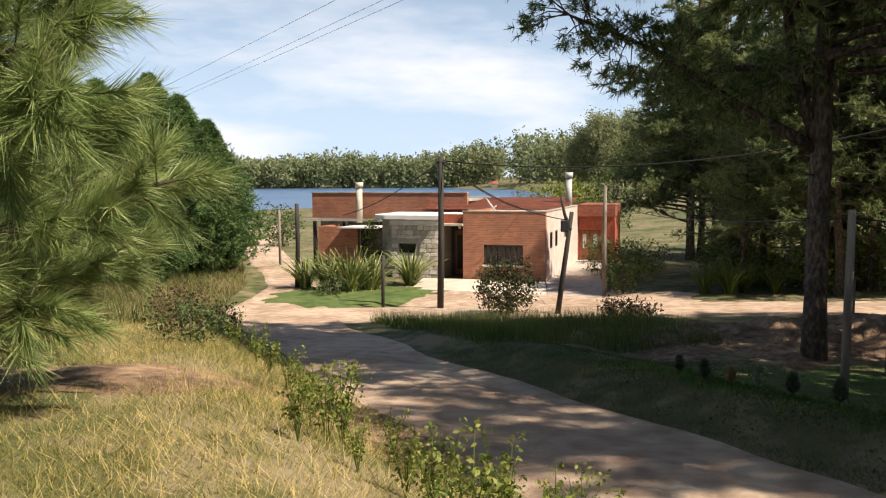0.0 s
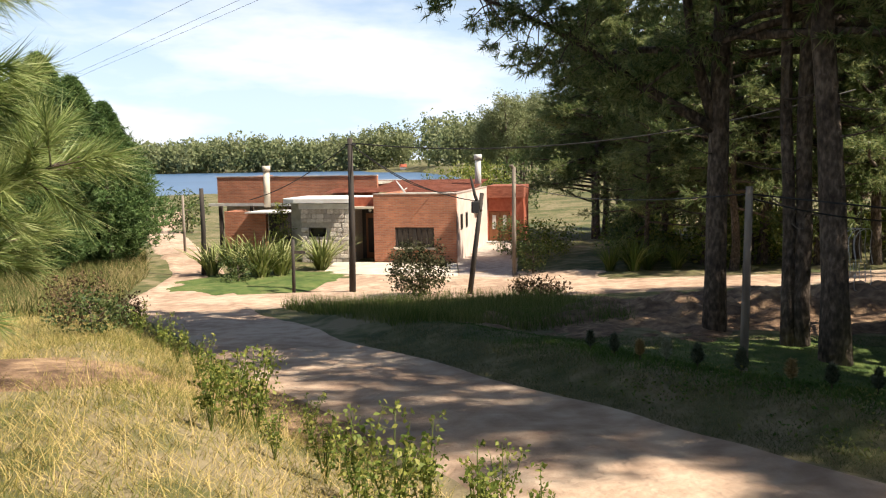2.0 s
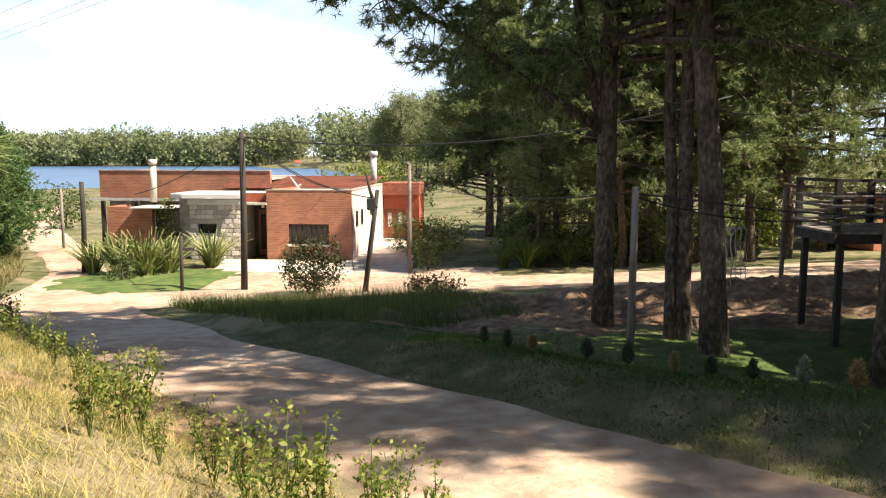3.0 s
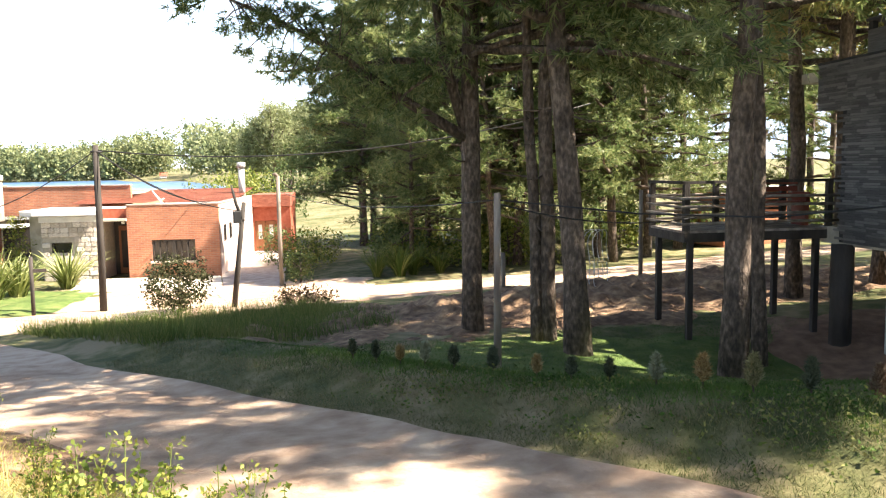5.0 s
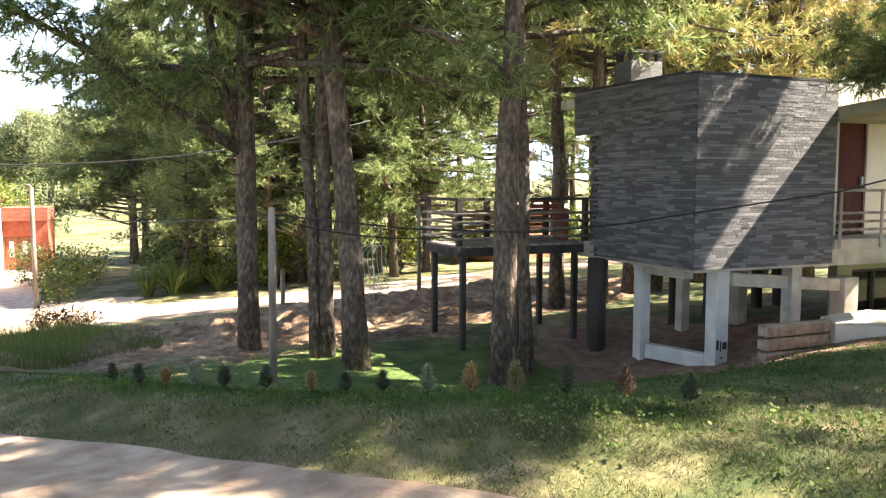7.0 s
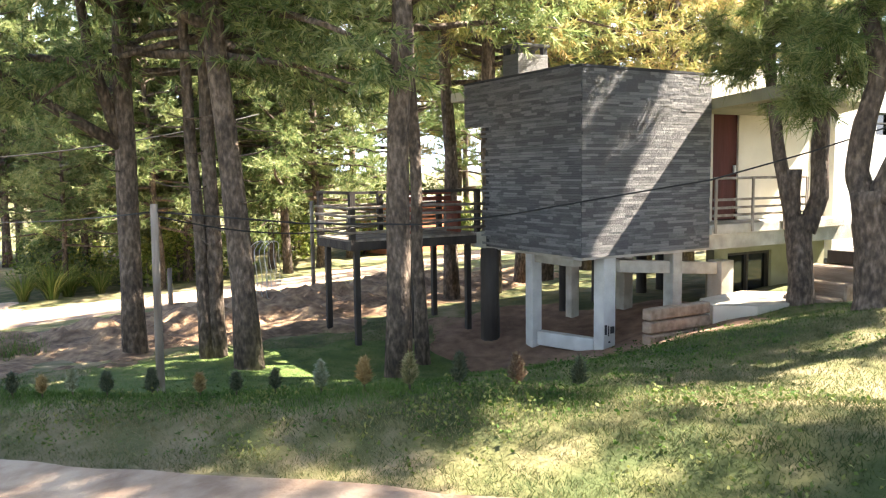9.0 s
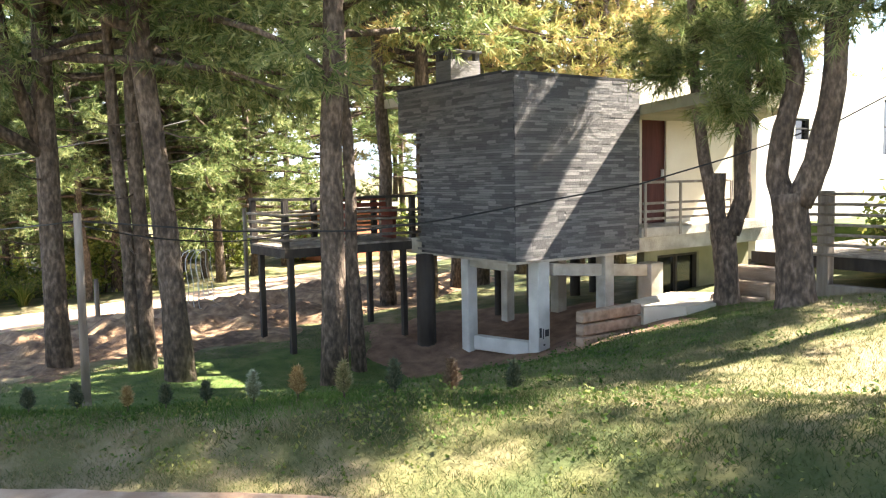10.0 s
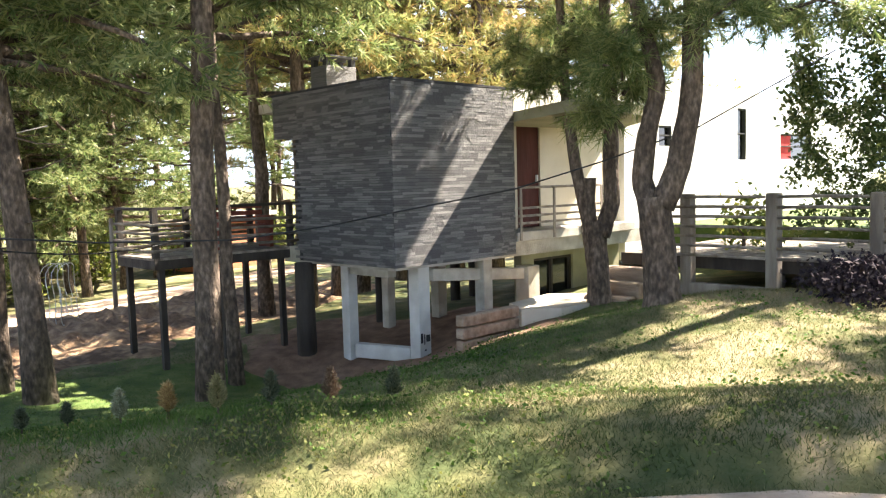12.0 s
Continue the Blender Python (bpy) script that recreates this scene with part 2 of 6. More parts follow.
def height(x, y, fine=True):
    x, y = np.atleast_1d(x).astype(float), np.atleast_1d(y).astype(float)
    z = np.interp(y, [-40, 0, 5, 8, 14, 22, 27, 36, 56, 91, 118, 190, 400, 900, 2000], [4.5, 2.55, 2.15, 1.8, 1.15, 0.42, 0.08, 0.0, -1.1, -1.8, -2.1, -2.45, -2.5, -2.2, 9.0])
    z = z + 0.022 * np.clip(x, 0, 40) * ramp(y, 8, 20)
    s = road_side(x, y)
    near = 1 - ramp(y, 14, 24)
    z += near * (0.42 + 0.25 * ramp(y, 3, 8)) * ramp(-s, 1.5, 3.4) + (1 - near) * 0.5 * ramp(-s, 2.4, 9) * (1 - ramp(y, 26, 34)) * ramp(-x, 5, 9)
    z += near * (0.16 * np.exp(-((s - 2.9) / 1.0) ** 2) + 0.13 * ramp(s, 1.75, 2.25) - 0.13 * ramp(s, 2.6, 4.6))
    z -= 0.32 * bumpy(x, y, 8.5, 9.8, 3.4, 2.6)
    z -= 0.62 * bumpy(x, y, 11.2, 8.3, 2.7, 2.3)
    z += 0.30 * bumpy(x, y, 11.7, 2.3, 2.2, 2.0)
    z += 0.2 * bumpy(x, y, 12.5, 16.2, 6.5, 1.2) * (0.7 + 0.3 * np.sin(x * 3.1))
    z += 3.2 * ramp(x, 12, 60) * ramp(y, 45, 150)
    # levelled plot of the brick house
    cx, cy = x - 4.37, y - 33.95
    hx, hy = cx * 0.951 - cy * 0.309, cx * 0.309 + cy * 0.951
    w = ramp(hx, -19, -13) * (1 - ramp(hx, 2.5, 5.5)) * ramp(hy, -6.5, -3.0) * (1 - ramp(hy, 13, 20))
    z = z * (1 - w)
    # lake
    e = (np.abs((x + 300) / 355) ** 4 + np.abs((y - 470) / 285) ** 4) ** 0.25
    z = np.where(e < 1.12, z * 1.0 + (-3.6 - z) * (1 - ramp(e, 0.985, 1.02)), z)
    z += 1.3 * bumpy(x, y, 27, 330, 15, 5)
    if fine:
        z += (0.03 * np.sin(x * 1.7 + 0.6 * y) * np.sin(y * 1.3 - 0.4 * x) + 0.015 * np.sin(x * 4.1) * np.sin(y * 3.7)) * ramp(np.abs(s), 1.0, 2.2) * ramp(np.abs(y - 24.0 + 0.12 * x), 2.0, 3.5)
    return z


def axis(lo, hi, fine_lo, fine_hi, step):
    c = list(np.arange(fine_lo, fine_hi + 0.01, step))
    d, v = step, fine_hi
    while v < hi:
        d *= 1.22
        v = v + d
        c.append(min(v, hi))
    d, v = step, fine_lo
    while v > lo:
        d *= 1.22
        v = v - d
        c.insert(0, max(v, lo))
    return np.array(c)


gx, gy = axis(-3000, 3000, -14, 24, 0.25), axis(-1500, 4000, -4, 40, 0.25)
X, Y = np.meshgrid(gx, gy)
Z = height(X.ravel(), Y.ravel())
nx, ny = len(gx), len(gy)
gv = np.stack([X.ravel(), Y.ravel(), Z], 1)
ii, jj = np.meshgrid(np.arange(nx - 1), np.arange(ny - 1))
a = (jj * nx + ii).ravel()
gf = np.stack([a, a + 1, a + nx + 1, a + nx], 1)
me = bpy.data.meshes.new("ground")
me.from_pydata(gv.tolist(), [], gf.tolist())
me.materials.append(M["grass_ground"])
me.polygons.foreach_set("use_smooth", [True] * len(me.polygons))
ground = tagged(new("ground", me), "uneven grassy ground sloping down to a lake", "ground", kind="structure")


def ground_z(x, y):
    return float(height(np.array([x]), np.array([y]))[0])


def strip(name, path, material, lift, label, cross=14, rough_edge=0.16):
    rng = np.random.default_rng(3)
    t = np.gradient(path[:, :2], axis=0)
    t /= np.hypot(t[:, 0], t[:, 1])[:, None]
    nrm = np.stack([t[:, 1], -t[:, 0]], 1)
    n = len(path)
    k = np.ones(5) / 5
    el, er = (np.convolve(rng.normal(0, rough_edge, n), k, "same") for _ in range(2))
    u = np.linspace(-1, 1, cross)
    w = np.where(u[None, :] < 0, path[:, 2:3] + el[:, None], path[:, 2:3] + er[:, None])
    P = path[:, None, :2] + nrm[:, None, :] * (u[None, :, None] * w[:, :, None])
    z = height(P[..., 0].ravel(), P[..., 1].ravel(), False).reshape(n, cross)
    # worn wheel tracks, and edges that sink into the verge
    z = z + lift - 0.03 * np.exp(-((np.abs(u)[None, :] - 0.5) / 0.18) ** 2) - 0.09 * (np.abs(u)[None, :] > 0.98)
    V = np.concatenate([P, z[..., None]], 2).reshape(-1, 3)
    F = [(i * cross + j, i * cross + j + 1, (i + 1) * cross + j + 1, (i + 1) * cross + j) for i in range(n - 1) for j in range(cross - 1)]
    return tagged(new(name, mesh_from(name, V, F, material, True)), label, "road", kind="structure")


strip("road", ROAD_A, M["dirt_road"], 0.05, "pale dirt road with worn wheel tracks")
strip("road", ROAD_B, M["dirt_road"], 0.035, "pale dirt road crossing in front of the brick house")

bm = bmesh.new()
bmesh.ops.create_grid(bm, x_segments=4, y_segments=4, size=1, matrix=Matrix.LocRotScale((-300, 500, -2.62), None, (420, 340, 1)))
tagged(part("water", bm, M["water"]), "lake with small ripples, reflected sky blue put into its colour", "lake", kind="structure")


# ======== THINGS ========
M["tile_roof"] = mat("tile_roof", [(0.20, 0.065, 0.04), (0.27, 0.09, 0.055), (0.34, 0.13, 0.08)], 3.0, 0.85, 0.5, 9, stretch=(1.2, 6, 6), coarse=0.7)
M["dark_glass"] = mat("dark_glass", [(0.012, 0.013, 0.014), (0.02, 0.021, 0.022)], 2.0, 0.08, spec=0.6)
M["door_wood"] = mat("door_wood", [(0.16, 0.06, 0.025), (0.26, 0.11, 0.05)], 5.0, 0.55, 0.2, stretch=(1, 1, 0.2))
M["pink_plaster"] = mat("pink_plaster", [(0.55, 0.42, 0.36), (0.68, 0.55, 0.48)], 2.0, 0.9, 0.2, 25, coarse=0.7)
M["cream_plaster"] = mat("cream_plaster", [(0.56, 0.50, 0.38), (0.66, 0.60, 0.48)], 1.5, 0.9, 0.12, 30, coarse=0.6)
M["olive_plaster"] = mat("olive_plaster", [(0.20, 0.19, 0.12), (0.29, 0.275, 0.185)], 1.5, 0.9, 0.15, 30, coarse=0.8)
M["field_stone"] = mat("field_stone", [(0.40, 0.35, 0.29), (0.53, 0.47, 0.395), (0.66, 0.60, 0.51)], 5.0, 0.95, 0.6, 25, per_object=0.6)
M["stone_joint"] = mat("stone_joint", [(0.30, 0.27, 0.22), (0.40, 0.36, 0.30)], 8.0, 0.95, 0.4)
M["red_fascia"] = mat("red_fascia", [(0.30, 0.075, 0.04), (0.40, 0.12, 0.07)], 6.0, 0.8, 0.3, 20, coarse=0.5)
M["paving"] = mat("paving", [(0.30, 0.24, 0.20), (0.40, 0.33, 0.28), (0.47, 0.40, 0.34)], 4.0, 0.9, 0.3, 20, coarse=0.7)
M["pale_slab"] = mat("pale_slab", [(0.48, 0.42, 0.33), (0.62, 0.55, 0.45)], 2.0, 0.9, 0.2, 20, coarse=0.8)
M["lawn"] = mat("lawn", [(0.05, 0.085, 0.02), (0.085, 0.125, 0.03), (0.14, 0.155, 0.05)], 3.0, 0.95, 0.6, 15, coarse=0.6)
M["earth"] = mat("earth", [(0.13, 0.075, 0.05), (0.20, 0.12, 0.08), (0.27, 0.17, 0.115)], 4.0, 0.95, 0.6, 14, coarse=0.7)
M["black_cable"] = mat("black_cable", [(0.015, 0.015, 0.016), (0.03, 0.03, 0.03)], 5.0, 0.6)
M["grass_blade"] = mat("grass_blade", [(0.07, 0.115, 0.02), (0.12, 0.16, 0.035), (0.22, 0.22, 0.07)], 0.7, 0.7, per_island=0.5, translucent=0.3)
M["dry_grass"] = mat("dry_grass", [(0.14, 0.15, 0.035), (0.35, 0.29, 0.085), (0.56, 0.43, 0.18)], 0.7, 0.8, per_island=0.7, translucent=0.3)
M["scrub"] = mat("scrub", [(0.08, 0.10, 0.03), (0.20, 0.18, 0.07), (0.34, 0.27, 0.13)], 0.4, 0.85, per_island=0.6, coarse=0.8, translucent=0.25, spec=0.1)
M["olive_leaves"] = mat("olive_leaves", [(0.025, 0.03, 0.012), (0.05, 0.055, 0.025), (0.09, 0.085, 0.045)], 2.0, 0.8, per_island=0.6, translucent=0.15, spec=0.1)
M["lawn_blade"] = mat("lawn_blade", [(0.045, 0.068, 0.018), (0.10, 0.115, 0.04), (0.23, 0.20, 0.105)], 0.9, 0.85, per_island=0.5, coarse=1.0, translucent=0.25)
M["flax"] = mat("flax", [(0.13, 0.16, 0.045), (0.25, 0.28, 0.09), (0.42, 0.41, 0.19)], 1.0, 0.5, per_island=0.7, translucent=0.2)
M["bright_leaves"] = mat("bright_leaves", [(0.09, 0.13, 0.02), (0.18, 0.22, 0.04), (0.30, 0.30, 0.07)], 0.6, 0.6, per_island=0.7, translucent=0.4)
M["purple_leaves"] = mat("purple_leaves", [(0.018, 0.013, 0.018), (0.035, 0.026, 0.033), (0.06, 0.048, 0.052)], 2.0, 0.8, per_island=0.6, spec=0.08)
M["rusty_leaves"] = mat("rusty_leaves", [(0.06, 0.045, 0.022), (0.11, 0.075, 0.04), (0.18, 0.12, 0.07)], 2.0, 0.85, per_island=0.7, spec=0.1)
M["grey_paint"] = mat("grey_paint", [(0.45, 0.45, 0.44), (0.6, 0.6, 0.58)], 5.0, 0.6)
M["terracotta"] = mat("terracotta", [(0.35, 0.12, 0.06), (0.45, 0.18, 0.09)], 5.0, 0.8)
M["red_curtain"] = mat("red_curtain", [(0.40, 0.02, 0.02), (0.55, 0.05, 0.04)], 4.0, 0.8)


# ---------------------------------------------------------------- foliage builders
def unit(v):
    return v / np.maximum(np.linalg.norm(v, axis=-1, keepdims=True), 1e-9)


def needle_tufts(rng, centres, dirs, k, length, width, spread=0.8):
    """Tufts of k needles round each shoot: an (n*k, 3, 3) array of thin triangles."""
    n = len(centres)
    r = unit(rng.normal(size=(n, k, 3)))
    d = unit(dirs[:, None, :] * 0.75 + r * spread)
    L = length * rng.uniform(0.6, 1.15, (n, k, 1))
    base = centres[:, None, :] + dirs[:, None, :] * (rng.uniform(-0.6, 0.35, (n, k, 1)) * length)
    side = unit(np.cross(d, rng.normal(size=(n, k, 3)))) * width / 2
    tip = base + d * L + np.array([0, 0, -0.12]) * L
    return np.stack([base - side, base + side, tip], 2).reshape(-1, 3, 3)


def leaf_cloud(rng, centres, k, spread, size, flat=0.0):
    """k folded leaf shapes scattered round each centre: (n*k, 4, 3) quads."""
    n = len(centres)
    c = centres[:, None, :] + rng.normal(size=(n, k, 3)) * spread
    a = unit(rng.normal(size=(n, k, 3)) * np.array([1, 1, 1 - flat]))
    b = unit(np.cross(a, rng.normal(size=(n, k, 3))))
    s = size * rng.uniform(0.5, 1.2, (n, k, 1))
    nrm = np.cross(a, b) * s * 0.12
    return np.stack([c - a * s * 0.5, c + b * s * 0.28 + nrm, c + a * s * 0.5, c - b * s * 0.28 + nrm], 2).reshape(-1, 4, 3)


def pine_meshes(seed, h, clear, radius, trunk_r, limbs, shoots, k=14, length=0.24, width=0.03, bend=0.4, material="pine_needles", droop=0.1, spine=None, twigs=0):
    """Trunk, limb and needle meshes of a pine with its foot at the origin."""
    rng, pr = np.random.default_rng(seed), random.Random(seed)
    lean = Vector((pr.uniform(-bend, bend), pr.uniform(-bend, bend), 0))
    n = 14
    path = [Vector((lean.x * (i / n) ** 1.5 + 0.05 * math.sin(i * 1.3 + seed), lean.y * (i / n) ** 1.5 + 0.05 * math.cos(i * 1.1 + seed), h * i / n - (0.3 if i == 0 else 0))) for i in range(n + 1)]
    if spine:
        q = np.array(spine, float)
        path = [Vector(np.interp(h * i / n, q[:, 2], q[:, j]) + 0.02 * math.sin(i * (1.3 + j) + seed) for j in (0, 1)).to_3d() for i in range(n + 1)]
        for i, p in enumerate(path):
            p.z = h * i / n - (0.3 if i == 0 else 0)
    rad = [trunk_r * (1.25 if i == 0 else 1.0 - 0.82 * (i / n) ** 1.2) for i in range(n + 1)]
    tb, C, D = [], [], []
    for q in range(limbs):
        f = (q + pr.random()) / limbs
        z = clear + (h - clear) * f ** 0.9
        at = path[min(n, int(z / h * n))].copy()
        at.z = z
        w = q * 2.4 + pr.uniform(-0.4, 0.4)
        L = radius * (1 - f) ** 0.6 * pr.uniform(0.65, 1.15) + 0.4
        up = pr.uniform(-0.15, 0.3) + 0.45 * f
        p, pts = at, [at]
        hd = Vector((math.cos(w), math.sin(w), up)).normalized()
        for j in range(5):
            hd = (hd + Vector((pr.uniform(-.18, .18), pr.uniform(-.18, .18), pr.uniform(-.1, .14) - droop * 0.5))).normalized()
            p = p + hd * (L / 5)
            pts.append(p)
        r0 = 0.02 + 0.018 * L
        tb.append(tube(pts, [r0 * (1 - 0.16 * j) for j in range(6)], 5, cap=False))
        m = max(4, int(shoots * (0.5 + L / radius * 0.7)))
        P = np.array([tuple(v) for v in pts])
        u = 1.5 + 3.4 * rng.random(m) ** 0.7
        i0 = np.clip(u.astype(int), 0, 4)
        base = P[i0] + (P[i0 + 1] - P[i0]) * (u - i0)[:, None]
        d = unit(np.array(tuple(hd)) * 0.7 + rng.normal(size=(m, 3)) * np.array([0.8, 0.8, 0.45]) + np.array([0, 0, 0.25]))
        ln = rng.uniform(0.1, 0.28, (m, 1)) * L * 0.9 + 0.1
        C += [base + d * ln, base + d * ln * 0.6]
        D += [d, d]
    stubs = []
    for q in range(twigs):
        # bare dead twigs on the lower stem
        z = clear * pr.uniform(0.35, 1.0)
        w, L = pr.uniform(0, 6.283), pr.uniform(0.25, 1.1)
        b = path[min(n, int(z / h * n))].copy()
        b.z = z
        e = b + Vector((math.cos(w) * L, math.sin(w) * L, pr.uniform(-0.25, 0.3) * L))
        stubs.append(tube([b, (b + e) / 2 + Vector((0, 0, -0.05)), e], [0.02, 0.012, 0.005], 5, cap=False))
    trunk = tubes("trunk", [tube(path, rad, 10, 0.08, pr)] + stubs, M["pine_bark"])
    C, D = np.concatenate(C), np.concatenate(D)
    return trunk, tubes("limbs", tb, M["pine_bark"]), soup("needles", needle_tufts(rng, C, D, k, length, width), M[material])


def plant_pine(meshes, x, y, turn, label, scale=1.0, z=None, group=""):
    ob = thing("pine_tree", pose(x, y, ground_z(x, y) if z is None else z, 0, 0, turn) @ Matrix.Scale(scale, 4), label, "tree", group)
    for nm, me in zip(("trunk", "branchwork", "crown"), meshes):
        part(nm, me, None, ob)
    return ob


# ---------------------------------------------------------------- pine wood
TALL = [pine_meshes(11 + i, 17, 5.6 + i * 0.5, 4.0, 0.195, 60, 40, k=15, width=0.036, bend=0.9) for i in range(3)]
HIGH = [pine_meshes(15 + i, 17, 8.2, 3.8, 0.195, 50, 44, k=15, width=0.036, bend=0.8) for i in range(2)]
BUSHY = [pine_meshes(31 + i, 13, 2.4, 3.1, 0.17, 58, 29, k=12, width=0.037, bend=0.5) for i in range(2)]
DRY = [pine_meshes(51 + i, 17, 4.5, 3.5, 0.2, 46, 24, k=12, width=0.036, bend=0.7, material="dry_needles") for i in range(2)]
# foot, height, lowest limb, crown reach, trunk radius, trunk line, label
LAWN_PINES = [
    (6.50, 13.79, 16.5, 4.6, 4.2, 0.19, [(0, 0, 0), (-0.03, 0.02, 3.7), (0.05, -0.02, 6.3), (0.2, 0.1, 17)], "tall pine with dark furrowed bark forking above the lawn"),
    (7.13, 12.40, 13.0, 5.2, 2.6, 0.11, [(0, 0, 0), (-0.11, 0.06, 3.6), (-0.16, 0.09, 5.3), (-0.3, 0.1, 14)], "slender pine standing close beside another"),
    (7.28, 12.36, 13.5, 5.0, 2.8, 0.145, [(0, 0, 0), (0.0, -0.01, 3.2), (-0.03, 0.0, 4.9), (0.1, 0.0, 14)], "slender pine standing close beside another"),
    (7.20, 11.20, 17.0, 4.9, 3.9, 0.20, [(0, 0, 0), (-0.16, 0.10, 3.6), (-0.34, 0.2, 5.3), (-0.5, 0.3, 17)], "stout pine with pale scaly bark on the lawn"),
    (8.62, 9.22, 18.0, 6.6, 3.6, 0.195, [(0, 0, 0), (0.05, -0.04, 3.2), (0.11, -0.1, 5.7), (0.3, -0.2, 18)], "stout pine with scarred bark near the raised house"),
    (9.95, 10.03, 14.0, 5.6, 2.6, 0.12, [(0, 0, 0), (-0.07, 0.06, 3.3), (-0.11, 0.1, 5.2), (-0.2, 0.2, 14)], "slim pine growing beside the wooden deck"),
    (14.0, 13.2, 15.5, 6.0, 3.4, 0.18, [(0, 0, 0), (0, 0, 3.6), (-0.08, 0.09, 6.2), (0, 0.2, 16)], "pine with low side limbs behind the wooden deck"),
    (14.55, 12.5, 16.0, 6.4, 3.2, 0.17, [(0, 0, 0), (0, 0, 5.0), (0.1, 0, 16)], "tall pine behind the raised house")]
for i, (x, y, h, clear, reach, r, line, lab) in enumerate(LAWN_PINES):
    plant_pine(pine_meshes(111 + i, h, clear, reach, r, 54, 34, k=18, width=0.03, spine=line, twigs=9), x, y, 0, lab, group="pines on the lawn")
for i, (u, v, sc) in enumerate([(2.6, 6.4, 1.0), (5.2, 7.6, 1.05), (8.0, 6.6, 0.95), (11.0, 7.8, 1.05), (14.5, 6.8, 1.0), (18.5, 8.0, 1.1)]):
    plant_pine(DRY[i % 2],
               11.18 + u * 0.966 + v * 0.2588, 7.56 - u * 0.2588 + v * 0.966, i * 77, "tall pine with yellowing sunlit needles", sc, group="pines in the wood")
wood = random.Random(5)
spots = []
while len(spots) < 40:
    az, d = radians(wood.uniform(17, 66)), wood.uniform(19, 62)
    x, y = d * math.sin(az), d * math.cos(az)
    if abs(y - 23.0 + 0.03 * x) < 3.6 or (y < 27 and x < 11.5) or (x < 13.5 and y < 30) or min([math.hypot(x - a, y - b) for a, b in spots] + [9]) < 2.1:
        continue
    if (14 < y < 21.5 and x < 26) or (x < 19 and 25 < y < 44):
        continue
    lx, ly = (x - 11.18) * 0.966 - (y - 7.56) * 0.2588, (x - 11.18) * 0.2588 + (y - 7.56) * 0.966
    if (lx > -1.5 and ly < 5.5) or (9 < x < 16 and y < 13):
        continue
    spots.append((x, y))
for i, (x, y) in enumerate(spots):
    kind = wood.random()
    if y < 21:
        ms, lab = (DRY[i % 2], "tall pine with yellowing sunlit needles")
    elif kind < 0.45:
        ms, lab = BUSHY[i % 2], "bushy green pine in the wood"
    elif kind < 0.7:
        ms, lab = DRY[i % 2], "tall pine with yellowing sunlit needles"
    else:
        ms, lab = TALL[i % 3], "tall dark pine in the wood"
    plant_pine(ms, x, y, wood.uniform(0, 360), lab, wood.uniform(0.8, 1.1), group="pines in the wood")
# pines at the wood's edge beyond the crossing road, and unseen ones added to shade the bank
EDGE = [pine_meshes(131 + i, 15, 3.0, 4.3, 0.16, 64, 44, k=13, width=0.045, bend=0.3) for i in range(2)]
for x, y, k in [(14.2, 45.5, 0), (16.2, 46.5, 1), (15.4, 50.0, 0), (18.4, 44.5, 1)]:
    plant_pine(EDGE[k], x, y, x * 90, "tall dark spreading pine at the edge of the wood", group="pines in the wood")
for x, y, k, sc in [(11.2, 29.6, 0, 0.62), (12.7, 31.5, 1, 0.7), (13.6, 27.3, 0, 0.9), (15.2, 28.3, 1, 1.0), (16.5, 30.5, 0, 1.0), (14.2, 30.5, 1, 0.85), (18, 33, 0, 1.0), (17, 27.5, 1, 1.0), (19, 30, 0, 1.0), (15.5, 33.5, 1, 0.85), (20.5, 27, 0, 1.05), (17.2, 37, 1, 0.95), (16.8, 41.5, 0, 0.9), (13.6, 33.6, 1, 0.6), (13.2, 28.9, 1, 0.95), (18.4, 26.4, 0, 1.1)]:
    plant_pine(BUSHY[k], x, y, x * 50, "bushy dark pine at the edge of the wood", sc, group="pines in the wood")
# added out of view: its high sparse crown dapples the near bank
LOFTY = pine_meshes(141, 20, 12.8, 2.9, 0.2, 22, 26, k=11, width=0.03, bend=0.2)
plant_pine(LOFTY, 15.3, -0.6, 0, "unseen very tall pine added to shade the bank", group="pines on the lawn")
# unseen pines added beside and behind the camera to cut sun and sky light
for x, y, k, sc in [(15.0, -6.5, 1, 0.95), (20.5, -1.6, 2, 0.85), (9.0, -7.5, 0, 1.0), (12.5, -10.5, 1, 1.0), (5.5, -8.5, 4, 1.0), (1.5, -12.5, 0, 1.0), (-4.0, -10.0, 2, 0.95), (-9.5, -6.0, 1, 1.0), (20.0, -9.0, 2, 1.0)]:
    plant_pine((TALL + HIGH)[k], x, y, x * 70, "unseen tall pine added to shade the grass bank", sc, group="pines on the lawn")


